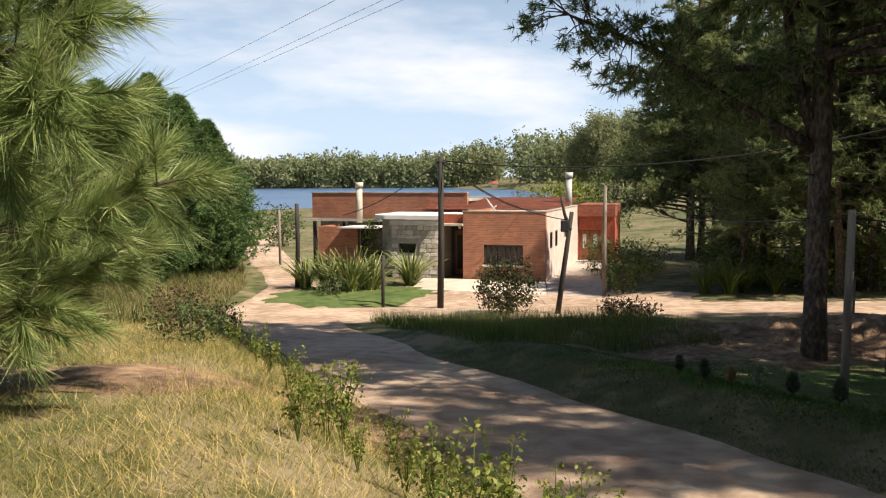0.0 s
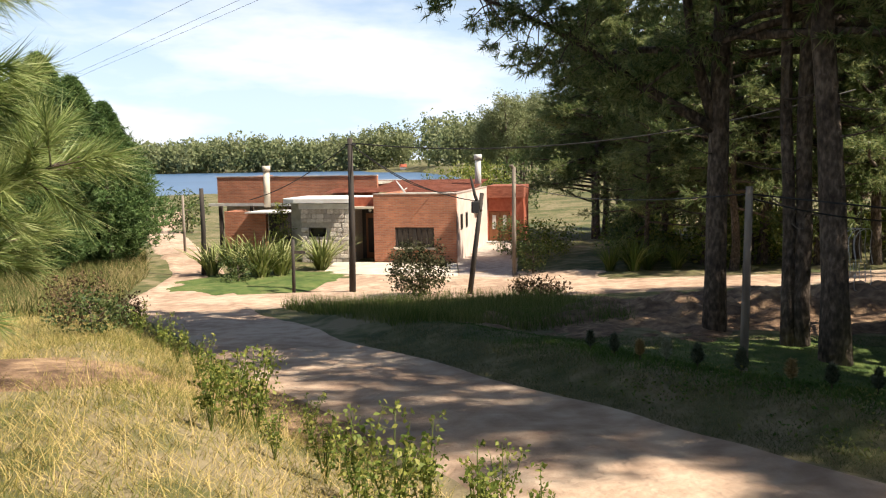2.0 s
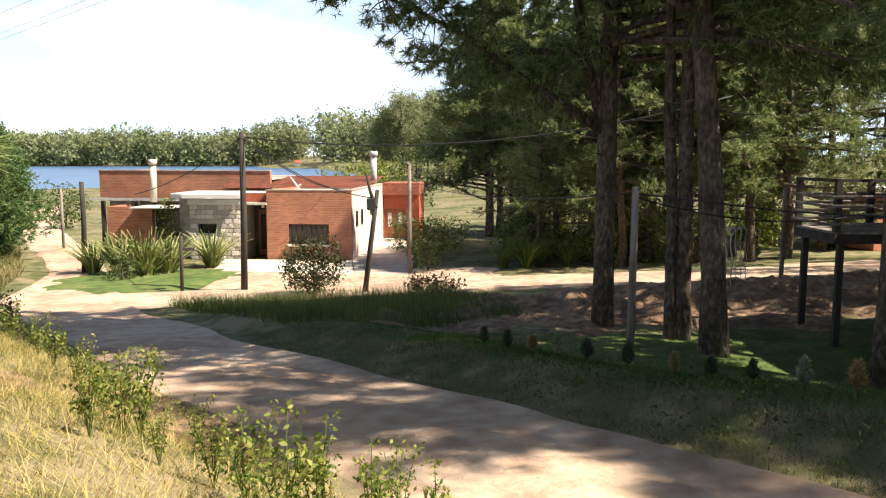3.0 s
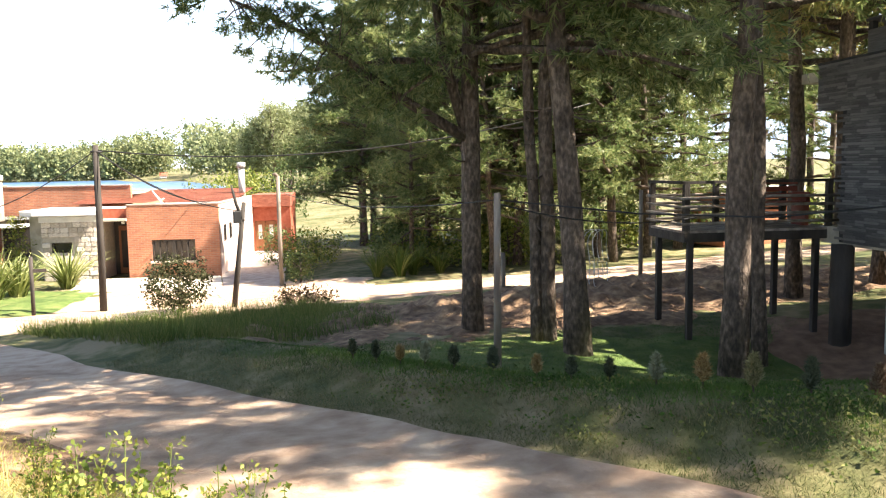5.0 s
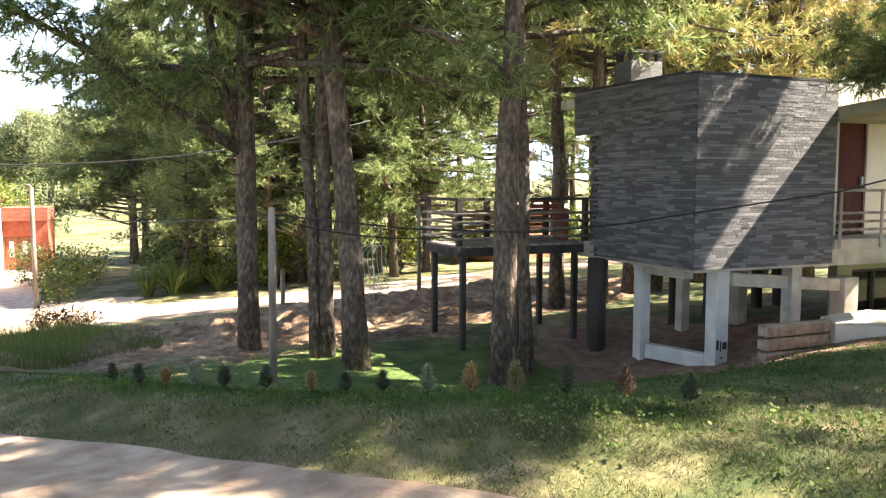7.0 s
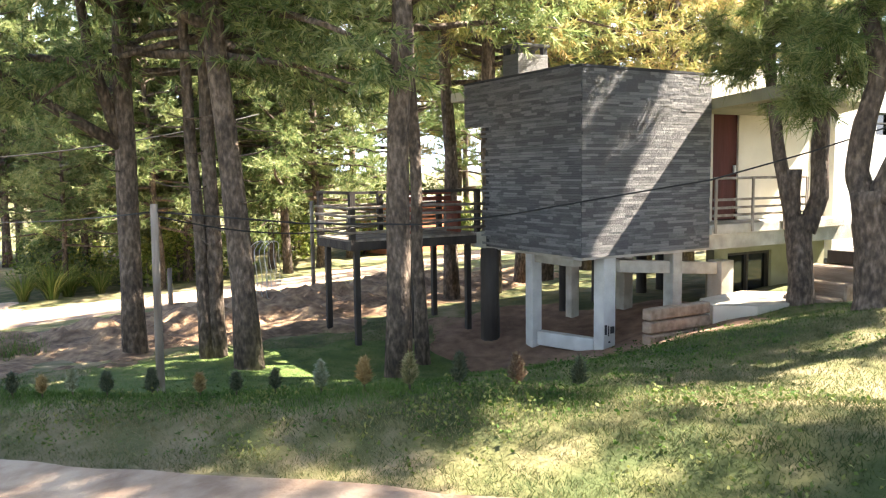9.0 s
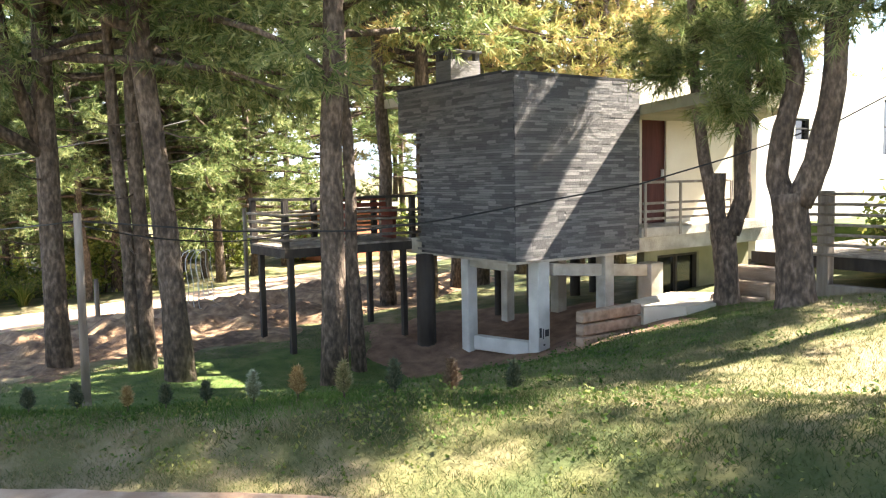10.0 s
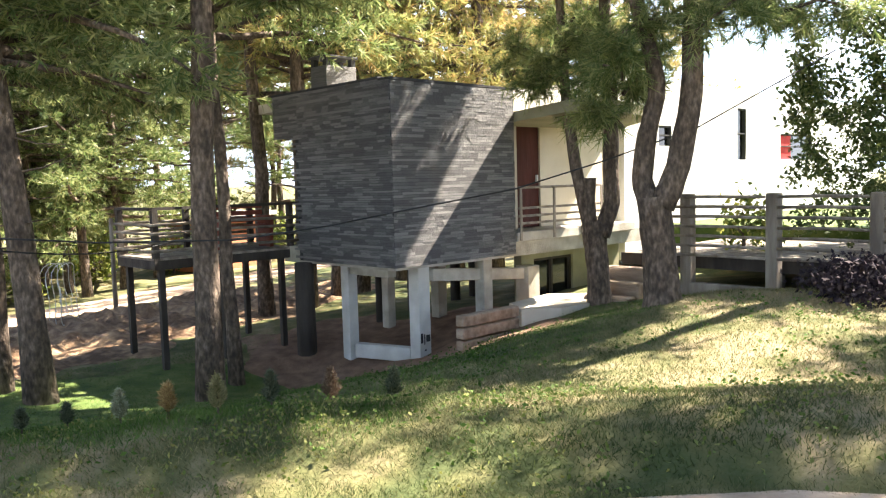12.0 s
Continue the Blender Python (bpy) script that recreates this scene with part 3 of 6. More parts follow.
# ---------------------------------------------------------------- forked pines by the terrace
def forked_pine(name_label, stems, foot, needle_spots, seed, shoots):
    rng, pr = np.random.default_rng(seed), random.Random(seed)
    ob = thing("forked_pine", pose(*foot), name_label, "tree", "forked pines by the terrace")
    for st in stems:
        q = [Vector(p) for p, _ in st]
        P, R = [], []
        for i in range(len(q) - 1):
            for j in range(4):
                f = j / 4
                P.append(q[i].lerp(q[i + 1], f))
                R.append(st[i][1] * (1 - f) + st[i + 1][1] * f)
        P.append(q[-1])
        R.append(st[-1][1])
        P = [P[0]] + [(P[i - 1] + P[i] * 2 + P[i + 1]) / 4 for i in range(1, len(P) - 1)] + [P[-1]]
        part("stem", tubes("stem", [tube(P, R, 12, 0.06, pr)], M["pine_bark"]), None, ob)
    C, D, tb = [], [], []
    for (bx, by, bz), (ex, ey, ez), n in needle_spots:
        b, e = np.array((bx, by, bz)), np.array((ex, ey, ez))
        mid = (b + e) / 2 + np.array([0, 0, 0.15])
        tb.append(tube([tuple(b), tuple(mid), tuple(e)], [0.035, 0.025, 0.012], 5, cap=False))
        u = 0.25 + 0.8 * rng.random(n)[:, None]
        base = b + (e - b) * u
        d = unit((e - b) / np.linalg.norm(e - b) * 0.6 + rng.normal(size=(n, 3)) * 0.7)
        off = d * rng.uniform(0.05, 0.45, (n, 1))
        C.append(base + off)
        D.append(d)
    part("branchwork", tubes("limbs", tb, M["pine_bark"]), None, ob)
    part("crown", soup("needles", needle_tufts(rng, np.concatenate(C), np.concatenate(D), 26, 0.26, 0.016), M["pine_needles"]), None, ob)
    return ob


def fans(cx, cy, cz, n, reach, seed, count, low=-0.3, high=0.6):
    pr = random.Random(seed)
    out = []
    for i in range(n):
        w = i * 2.4 + pr.uniform(-.4, .4)
        L = reach * pr.uniform(0.6, 1.1)
        z = cz + pr.uniform(-0.5, 0.9)
        out.append(((cx, cy, z), (cx + L * math.cos(w), cy + L * math.sin(w), z + pr.uniform(low, high) * L), count))
    return out


forked_pine("thick pine forking low into two leaning stems",
            [[((0, 0, -0.3), 0.34), ((0, 0, 0.15), 0.26), ((-0.02, 0.06, 0.9), 0.23), ((-0.05, 0.12, 1.5), 0.25)],
             [((-0.02, 0.0, 1.35), 0.19), ((0.05, -0.22, 1.9), 0.175), ((0.10, -0.40, 2.9), 0.155), ((0.13, -0.42, 4.3), 0.14), ((0.3, -0.7, 8.5), 0.11), ((0.3, -0.9, 14.0), 0.04)],
             [((-0.05, 0.16, 1.35), 0.17), ((0.0, 0.30, 1.75), 0.15), ((0.0, 0.22, 2.4), 0.14), ((0.1, 0.05, 3.1), 0.12), ((0.2, 0.6, 5.0), 0.1), ((0.3, 1.0, 8.0), 0.05)]],
            (11.97, 3.38, 2.55), fans(0.1, 0.6, 3.0, 5, 0.9, 3, 55) + fans(0.3, -1.5, 4.4, 10, 1.5, 71, 40, -0.55, 0.1) + fans(0.25, 0.9, 5.2, 14, 2.2, 4, 60) + fans(0.3, -0.6, 7.0, 16, 2.4, 5, 60) + fans(0.2, -0.5, 5.0, 6, 2.0, 6, 50) + fans(0.3, -0.7, 8.7, 12, 4.3, 66, 90, -0.1, 0.35) + fans(0.3, -0.7, 10.4, 14, 4.0, 67, 90, -0.1, 0.4) + fans(0.3, -0.7, 9.5, 18, 3.4, 61, 85, -0.1, 0.5) + fans(0.3, 0.9, 8.5, 14, 3.2, 62, 85, -0.1, 0.5) + fans(0.3, -0.8, 11.5, 18, 3.3, 64, 85, -0.1, 0.5) + fans(0.3, -0.9, 13.3, 16, 2.8, 65, 85, -0.1, 0.5), 7, 50)
forked_pine("slim pine with two curved stems and a sawn-off stub",
            [[((0, 0, -0.3), 0.24), ((0, 0, 0.3), 0.19), ((-0.02, 0.05, 1.0), 0.2), ((-0.02, 0.08, 1.3), 0.2)],
             [((-0.02, 0.12, 1.1), 0.12), ((-0.1, 0.35, 2.2), 0.1), ((-0.15, 0.5, 3.4), 0.09), ((-0.1, 0.6, 5.0), 0.07), ((0.2, 0.9, 7.5), 0.04)],
             [((0, -0.05, 1.05), 0.15), ((0.1, -0.22, 1.6), 0.14), ((0.1, -0.2, 2.4), 0.13), ((0.1, -0.22, 3.4), 0.12), ((0.1, -0.1, 5.0), 0.1), ((0.3, -0.3, 9.0), 0.08), ((0.3, -0.3, 12.6), 0.03)],
             [((-0.05, 0.1, 1.1), 0.12), ((-0.05, 0.14, 1.5), 0.115), ((-0.04, 0.14, 2.05), 0.12)]],
            (13.57, 4.95, 2.3), fans(-0.1, 0.5, 4.0, 8, 1.0, 13, 55) + fans(0.1, -0.2, 3.7, 7, 0.9, 14, 55) + fans(0.2, 0.2, 6.2, 10, 1.7, 15, 50) + fans(0.2, 0.0, 8.0, 8, 1.6, 16, 50) + fans(0.3, -0.2, 10.0, 9, 2.2, 63, 60, -0.1, 0.5), 8, 50)

# the long limb that hangs out over the road from the first pine
rng = np.random.default_rng(77)
limb = thing("pine_limb", pose(6.42, 13.8, 4.9), "long drooping pine limb with sparse dark needle tufts", "branch")
pts = [(0, 0, 0), (-1.35, 0.3, 0.83), (-2.29, 0.6, 1.57), (-3.22, 0.82, 2.09), (-4.3, 1.0, 2.55)]
tb = [tube(pts, [0.11, 0.085, 0.06, 0.04, 0.015], 7)]
C, D = [], []
pr = random.Random(9)
for i in range(64):
    u = pr.uniform(1.2, 4.0)
    i0 = min(3, int(u))
    b = Vector(pts[i0]).lerp(Vector(pts[i0 + 1]), u - i0)
    e = b + Vector((pr.uniform(-0.8, 0.5), pr.uniform(-0.7, 0.7), pr.uniform(-0.55, 0.6)))
    tb.append(tube([b, (b + e) / 2 + Vector((0, 0, 0.06)), e], [0.018, 0.013, 0.008], 4, cap=False))
    for j in range(9):
        q = e + Vector((pr.gauss(0, .13), pr.gauss(0, .13), pr.gauss(0, .1)))
        C.append(tuple(q))
        D.append(tuple((q - b).normalized()))
tb.append(tube([(0, 0.03, 0.1), (-0.34, 0.2, 1.4), (-0.5, 0.28, 2.65), (-0.7, 0.35, 5.0)], [0.12, 0.1, 0.085, 0.03], 8))
part("limb_wood", tubes("limb_wood", tb, M["pine_bark"]), None, limb)
part("needle_spray", soup("needles", needle_tufts(rng, np.array(C), np.array(D), 16, 0.16, 0.022, 1.0), M["pine_needles"]), None, limb)

# ---------------------------------------------------------------- near pine on the bank
M["fresh_needles"] = mat("fresh_needles", [(0.12, 0.18, 0.05), (0.22, 0.29, 0.085), (0.36, 0.40, 0.16)], 2.0, 0.45, per_island=0.6, translucent=0.3)
rng, pr = np.random.default_rng(21), random.Random(21)
NPX, NPY = -4.25, 6.3
npz = ground_z(NPX, NPY)
near_pine = thing("young_pine", pose(NPX, NPY, npz), "young pine with long soft green needles beside the road", "tree")
part("trunk", tubes("trunk", [tube([(0, 0, -0.3), (0.05, 0, 1.5), (0, 0.05, 3.4), (0, 0, 5.4)], [0.13, 0.11, 0.08, 0.03], 10, 0.06, pr)], M["pine_bark"]), None, near_pine)
tb, C, D = [], [], []
for i in range(34):
    z = 0.55 + 3.6 * ((i + pr.random()) / 34)
    w = radians(-20 + 137.5 * i)
    L = (1.45 + 0.85 * math.exp(-((z - 1.8) / 0.75) ** 2)) * pr.uniform(0.75, 1.08) - 0.25 * max(0, z - 3.0)
    b = Vector((0, 0, z))
    e = b + Vector((math.cos(w) * L, math.sin(w) * L, 0.12 * L + pr.uniform(-0.1, 0.15)))
    mid = (b + e) / 2 + Vector((0, 0, -0.1 * L))
    tb.append(tube([b, mid, e], [0.035, 0.025, 0.012], 6, cap=False))
    for j in range(int(9 + 13 * L)):
        u = pr.uniform(0.25, 1.0)
        q = (b.lerp(mid, u * 2) if u < 0.5 else mid.lerp(e, u * 2 - 1))
        d = ((e - b).normalized() * 0.7 + Vector((pr.gauss(0, .5), pr.gauss(0, .5), pr.gauss(0.15, .4)))).normalized()
        t = q + d * pr.uniform(0.15, 0.5)
        tb.append(tube([q, t], [0.009, 0.006], 4, cap=False))
        C.append(tuple(t))
        D.append(tuple(d))
part("branchwork", tubes("limbs", tb, M["pine_bark"]), None, near_pine)
part("crown", soup("needles", needle_tufts(rng, np.array(C), np.array(D), 125, 0.35, 0.008, 0.5), M["fresh_needles"]), None, near_pine)
plant_pine(TALL[0], -8.6, 13.2, 60, "tall dark pine above the bank", 1.0, group="pines on the lawn")

# ---------------------------------------------------------------- dense pines on the far slope
rng = np.random.default_rng(61)


def dense_pine(seed, h, r):
    g = np.random.default_rng(seed)
    n = 5000
    f = g.random(n) ** 0.8
    w = g.random(n) * 6.283
    lump = 1 + 0.24 * np.sin(w * 5 + f * 17 + seed) + 0.2 * np.sin(w * 9 - f * 31) + 0.12 * np.sin(w * 14 + f * 60)
    rr = r * np.minimum(1, 0.25 + 3.2 * f) * (1 - f) ** 0.8 * 1.12 * lump * g.uniform(0.62, 1.1, n)
    c = np.stack([rr * np.cos(w), rr * np.sin(w), 0.25 + f * h], 1)
    d = unit(np.stack([np.cos(w), np.sin(w), np.full(n, 0.55)], 1) + g.normal(size=(n, 3)) * 0.3)
    return soup("dense_needles", needle_tufts(g, c, d, 10, 0.34, 0.06, 0.75), M["conifer_needles"])


DENSE = [dense_pine(1, 8.6, 3.3), dense_pine(2, 8.0, 3.0)]
for x, y, sc, k in [(a - 1.5, b, c, d) for a, b, c, d in [(-9.6, 38, 0.82, 0), (-11.4, 39.5, 1.05, 1), (-13.2, 40.5, 1.12, 0), (-15.6, 40, 1.15, 1), (-14.6, 34, 0.72, 0), (-18, 42, 1.1, 1), (-12.0, 44, 0.8, 0), (-17.0, 48, 1.0, 0), (-12.6, 31, 0.5, 1), (-11.2, 34.5, 0.55, 0), (-16.8, 34, 0.9, 1)]]:
    ob = thing("conifer", pose(x, y, ground_z(x, y), 0, 0, x * 77) @ Matrix.Scale(sc, 4), "dense dark green pine reaching down to the slope", "tree", "dense pines on the slope")
    part("trunk", tubes("trunk", [tube([(0, 0, -0.4), (0, 0, 7.0)], [0.2, 0.05], 7)], M["pine_bark"]), None, ob)
    part("crown", DENSE[k], None, ob)


# ---------------------------------------------------------------- broadleaf trees and shrubs
def leafy_mesh(seed, rx, rz, clumps, k, size, spread, material):
    g = np.random.default_rng(seed)
    v = unit(g.normal(size=(clumps, 3))) * g.uniform(0.35, 1.0, (clumps, 1)) ** 0.5
    lump = 1 + 0.25 * np.sin(v[:, :1] * 4 + seed) * np.cos(v[:, 1:2] * 5)
    c = v * lump * np.array([rx, rx, rz]) + np.array([0, 0, rz])
    return soup("leaves", leaf_cloud(g, c, k, spread, size), M[material])


def branchy(seed, h, r, n, reach):
    pr = random.Random(seed)
    out = [tube([(0, 0, -0.3), (0.03 * h, 0, h * 0.4), (0, 0.02 * h, h * 0.85)], [r, r * 0.75, r * 0.2], 8)]
    for i in range(n):
        w, z = i * 2.4, h * pr.uniform(0.25, 0.7)
        out.append(tube([(0, 0, z), (math.cos(w) * reach * 0.5, math.sin(w) * reach * 0.5, z + h * 0.1), (math.cos(w) * reach, math.sin(w) * reach, z + h * 0.25)], [r * 0.45, r * 0.3, r * 0.1], 5, cap=False))
    return tubes("branches", out, M["pine_bark"])


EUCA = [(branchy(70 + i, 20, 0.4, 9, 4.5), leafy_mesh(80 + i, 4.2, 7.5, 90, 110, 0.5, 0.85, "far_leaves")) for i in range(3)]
pr = random.Random(33)
for i in range(34):
    az, d = radians(pr.uniform(9.3, 24)), pr.uniform(170, 260)
    x, y = d * math.sin(az), d * math.cos(az)
    z = ground_z(x, y)
    sc = pr.uniform(0.7, 1.0) * (0.7 + 0.022 * min(14, math.degrees(az)))
    ob = thing("eucalyptus_tree", pose(x, y, z, 0, 0, i * 47) @ Matrix.Scale(sc, 4), "tall grey-green eucalyptus by the lake shore", "tree", "eucalyptus by the lake")
    part("trunk", EUCA[i % 3][0], None, ob)
    c = part("crown", EUCA[i % 3][1], None, ob)
    c.location = (0, 0, 5.5)
# woods beyond the lake
g = np.random.default_rng(90)
cs, n = [], 1500
X0 = g.uniform(-620, 420, n)
Y0 = np.where(X0 < 60, 772 + g.uniform(0, 120, n), 0)
Y0 = np.where(X0 >= 60, 560 + 200 * g.random(n), Y0)
hz = g.uniform(30, 41, n) * (1 + 0.12 * np.sin(X0 * 0.013) + 0.1 * np.sin(X0 * 0.041))
gz = height(X0, Y0)
for j in range(60):
    v = unit(g.normal(size=(n, 3))) * g.random((n, 1)) ** 0.4
    cs.append(np.stack([X0 + v[:, 0] * 10.0, Y0 + v[:, 1] * 7.0, gz + hz * 0.5 + v[:, 2] * hz * 0.5], 1))
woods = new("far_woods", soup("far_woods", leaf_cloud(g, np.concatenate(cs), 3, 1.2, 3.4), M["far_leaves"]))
tagged(woods, "green woods along the far lake shore, haze put into their pale colour", "woods", kind="stuff")


def shrub(name, x, y, r, h, material, label, seed, size=0.12, clumps=90, k=14, group="", cat="shrub", z=None):
    ob = thing(name, pose(x, y, ground_z(x, y) if z is None else z), label, cat, group)
    part("branchwork", branchy(seed, h * 0.8, 0.02 + 0.02 * h, 6, r * 0.6), None, ob)
    part("foliage", leafy_mesh(seed, r, h / 2, clumps, k, size, size * 0.9, material), None, ob)
    return ob


shrub("shrub", 1.93, 24.0, 0.95, 1.7, "olive_leaves", "dark airy shrub on the verge before the brick house", 101, 0.10, 300, 14)
shrub("shrub", 6.75, 29.8, 0.75, 1.5, "leaves", "grey-green shrub beside the wooden post", 102, 0.1)
shrub("shrub", 7.6, 33.5, 1.1, 1.7, "bright_leaves", "fresh green shrub beside the driveway", 103, 0.14)
shrub("shrub", 8.9, 36.0, 1.3, 1.6, "bright_leaves", "fresh green shrub beside the driveway", 104, 0.14)
shrub("shrub", 7.3, 36.5, 0.9, 1.8, "leaves", "dark shrub beside the driveway", 105, 0.12)
shrub("shrub", -5.0, 17.3, 0.6, 0.75, "rusty_leaves", "low brownish shrub at the road's edge", 106, 0.07)
shrub("shrub", -4.2, 12.6, 0.55, 0.85, "rusty_leaves", "low brownish shrub at the road's edge", 107, 0.06)
shrub("shrub", -3.6, 11.2, 0.5, 0.6, "leaves", "low weedy shrub on the bank", 108, 0.06)
shrub("shrub", -4.3, 30.0, 0.75, 1.0, "leaves", "small round garden shrub beside the flax plants", 109, 0.07)
shrub("shrub", -14.5, 72.0, 2.1, 3.6, "leaves", "round dark tree beside the winding road", 110, 0.3, cat="tree")
shrub("shrub", -9.6, 78.0, 1.5, 4.5, "leaves", "dark tree behind the brick house", 111, 0.3, cat="tree")
shrub("shrub", 15.2, 110.0, 4.5, 6.0, "bright_leaves", "pale willow-like tree by the lake", 112, 0.45, 120, cat="tree")
shrub("shrub", 19.5, 112.0, 4.0, 5.6, "bright_leaves", "pale willow-like tree by the lake", 113, 0.45, 120, cat="tree")
shrub("shrub", 19.0, 88.0, 2.7, 8.2, "leaves", "bright green tree on the meadow", 114, 0.35, 130, cat="tree")
shrub("shrub", 5.1, 21.9, 0.75, 0.6, "rusty_leaves", "heap of brown dead fern and cut branches", 115, 0.1, cat="brush heap")
shrub("shrub", 11.95, 0.75, 0.8, 0.55, "purple_leaves", "low purple-leaved shrub by the fence", 116, 0.09, 160, 18)
shrub("pot_plant", 16.4, 3.1, 0.45, 1.1, "bright_leaves", "yellow-green leafy pot plant on the terrace", 117, 0.16, 40, 8, z=2.92)
shrub("pot_plant", 16.0, 2.6, 0.3, 0.6, "bright_leaves", "yellow-green leafy pot plant on the terrace", 118, 0.14, 24, 8, z=2.92)
shrub("shrub", 17.0, -0.2, 2.6, 6.0, "leaves", "leafy broadleaf tree beside the white wing", 119, 0.12, 700, 44, cat="tree")
pr = random.Random(44)
for i in range(46):
    az, d = radians(pr.uniform(19.5, 52)), pr.uniform(31, 54)
    x, y = d * math.sin(az), d * math.cos(az)
    if abs(y - 23) < 3.8:
        continue
    shrub("shrub", x, y, pr.uniform(0.8, 1.5), pr.uniform(0.9, 2.4), "bright_leaves" if pr.random() < 0.65 else "leaves", "sunlit undergrowth shrub among the pines", 200 + i, 0.2, 60, 14, "undergrowth in the wood")


def sword_plant(name, x, y, n, h, label, seed, material="flax", w=0.055, group=""):
    pr = random.Random(seed)
    V, F = [], []
    for i in range(n):
        a, tilt = pr.uniform(0, 6.283), pr.uniform(0.15, 1.05)
        L = h * pr.uniform(0.6, 1.1)
        r0 = pr.uniform(0, 0.25) * h * 0.5
        o = Vector((math.cos(a) * r0, math.sin(a) * r0, 0))
        side = Vector((-math.sin(a), math.cos(a), 0)) * w
        b = len(V)
        for j in range(5):
            f = j / 4
            p = o + Vector((math.cos(a) * L * tilt * f ** 1.5, math.sin(a) * L * tilt * f ** 1.5, L * (f - 0.28 * tilt * f ** 3)))
            s = side * (1 - f ** 2) + side * 0.05
            V += [p - s, p + Vector((math.cos(a), math.sin(a), 0)) * w * -0.4, p + s]
        for j in range(4):
            F += [(b + j * 3, b + j * 3 + 1, b + j * 3 + 4, b + j * 3 + 3), (b + j * 3 + 1, b + j * 3 + 2, b + j * 3 + 5, b + j * 3 + 4)]
    ob = tagged(new(name, mesh_from(name, V, F, M[material])), label, "plant", group)
    ob.location = (x, y, ground_z(x, y) - 0.03)
    return ob


for i, (x, y, n, h) in enumerate([(-4.6, 31.6, 70, 1.7), (-3.6, 31.2, 80, 1.9), (-2.9, 31.9, 60, 1.7), (-5.6, 32.2, 50, 1.5), (-1.35, 33.4, 70, 1.7)]):
    sword_plant("flax_plant", x, y, int(n * 1.5), h, "clump of striped green flax with sword-shaped leaves", 300 + i, group="flax clumps by the brick house")
for i, (x, y, h) in enumerate([(9.4, 28.6, 1.2), (10.2, 28.3, 1.5), (10.9, 28.7, 1.3), (11.8, 28.2, 1.1)]):
    sword_plant("tall_grass", x, y, 120, h, "clump of tall reedy grass beside the crossing road", 320 + i, "grass_blade", 0.02, "reedy grass clumps")


# ---------------------------------------------------------------- sheets laid on the ground
def patch(name, inside, x0, x1, y0, y1, material, lift, label, cat, step=0.25, lumps=0.0):
    """A sheet that follows the ground where inside(x, y) is positive; its edge sinks away."""
    xs, ys = np.arange(x0, x1, step), np.arange(y0, y1, step)
    A, B = np.meshgrid(xs, ys)
    a, b = A.ravel(), B.ravel()
    w = inside(a, b) + 0.35 * np.sin(a * 2.3 + b) * np.sin(b * 1.9 - a * 0.7) + 0.2 * np.sin(a * 5.1) * np.sin(b * 4.7)
    h = height(a, b) + lift * np.clip(w * 2, -1, 1)
    if lumps:
        h += lumps * np.clip(w, 0, 1) * (np.abs(np.sin(a * 2.9 + 1.3 * b) * np.sin(b * 2.3 - 0.8 * a)) + 0.4 * np.abs(np.sin(a * 6.3 - b * 4) * np.sin(b * 7.1)))
    n = len(xs)
    keep = w > -0.5
    F = [(i + j * n, i + 1 + j * n, i + 1 + (j + 1) * n, i + (j + 1) * n) for j in range(len(ys) - 1) for i in range(n - 1)
         if keep[i + j * n] and keep[i + 1 + j * n] and keep[i + (j + 1) * n]]
    return tagged(new(name, mesh_from(name, np.stack([a, b, h], 1), F, material, True)), label, cat, kind="structure")


def oval(cx, cy, rx, ry, turn=0.0):
    c, q = math.cos(radians(turn)), math.sin(radians(turn))
    return lambda x, y: 2.2 * (1 - np.hypot(((x - cx) * c + (y - cy) * q) / rx, (-(x - cx) * q + (y - cy) * c) / ry))


patch("needle_litter", oval(11.0, 16.3, 9.0, 3.6, -4), 1, 22, 11, 21.5, M["needle_litter"], 0.03, "brown pine needles and heaped earth under the pines", "ground cover", lumps=0.28)
patch("bare_earth", oval(12.2, 8.3, 2.6, 3.2, -15), 8.5, 16, 4, 12.5, M["earth"], 0.03, "bare brown earth under the raised house", "ground cover")
patch("needle_litter", oval(-3.7, 7.6, 1.9, 1.1, 10), -7, 0, 5, 11, M["needle_litter"], 0.03, "reddish fallen pine needles under the young pine", "ground cover")
patch("bare_earth", oval(-0.95, 8.6, 0.9, 2.2, 22), -3, 1.5, 5.5, 12, M["needle_litter"], 0.03, "reddish bare earth at the road's edge", "ground cover")
patch("sandy_forecourt", oval(3.4, 28.6, 5.6, 3.4, -8), -4, 10, 24, 33, M["dirt_road"], 0.045, "pale sandy ground before the brick house", "ground cover")
patch("garden_lawn", oval(-3.6, 30.2, 3.3, 3.4, -35), -8, 1, 26, 34.8, M["lawn"], 0.075, "mown green lawn in front of the brick house", "lawn")
patch("garden_lawn", oval(8.0, 9.6, 5.2, 2.6, -30), 2, 14.5, 5.5, 14, M["lawn"], 0.008, "green mown grass under the pines", "lawn")


def slab(name, pts, z0, z1, material, label, cat):
    bm = bmesh.new()
    lo = [bm.verts.new((x, y, z0)) for x, y in pts]
    hi = [bm.verts.new((x, y, z1)) for x, y in pts]
    bm.faces.new(hi)
    bm.faces.new(lo[::-1])
    for i in range(len(pts)):
        j = (i + 1) % len(pts)
        bm.faces.new((lo[i], lo[j], hi[j], hi[i]))
    bmesh.ops.recalc_face_normals(bm, faces=bm.faces)
    return tagged(part(name, bm, material), label, cat, kind="structure")


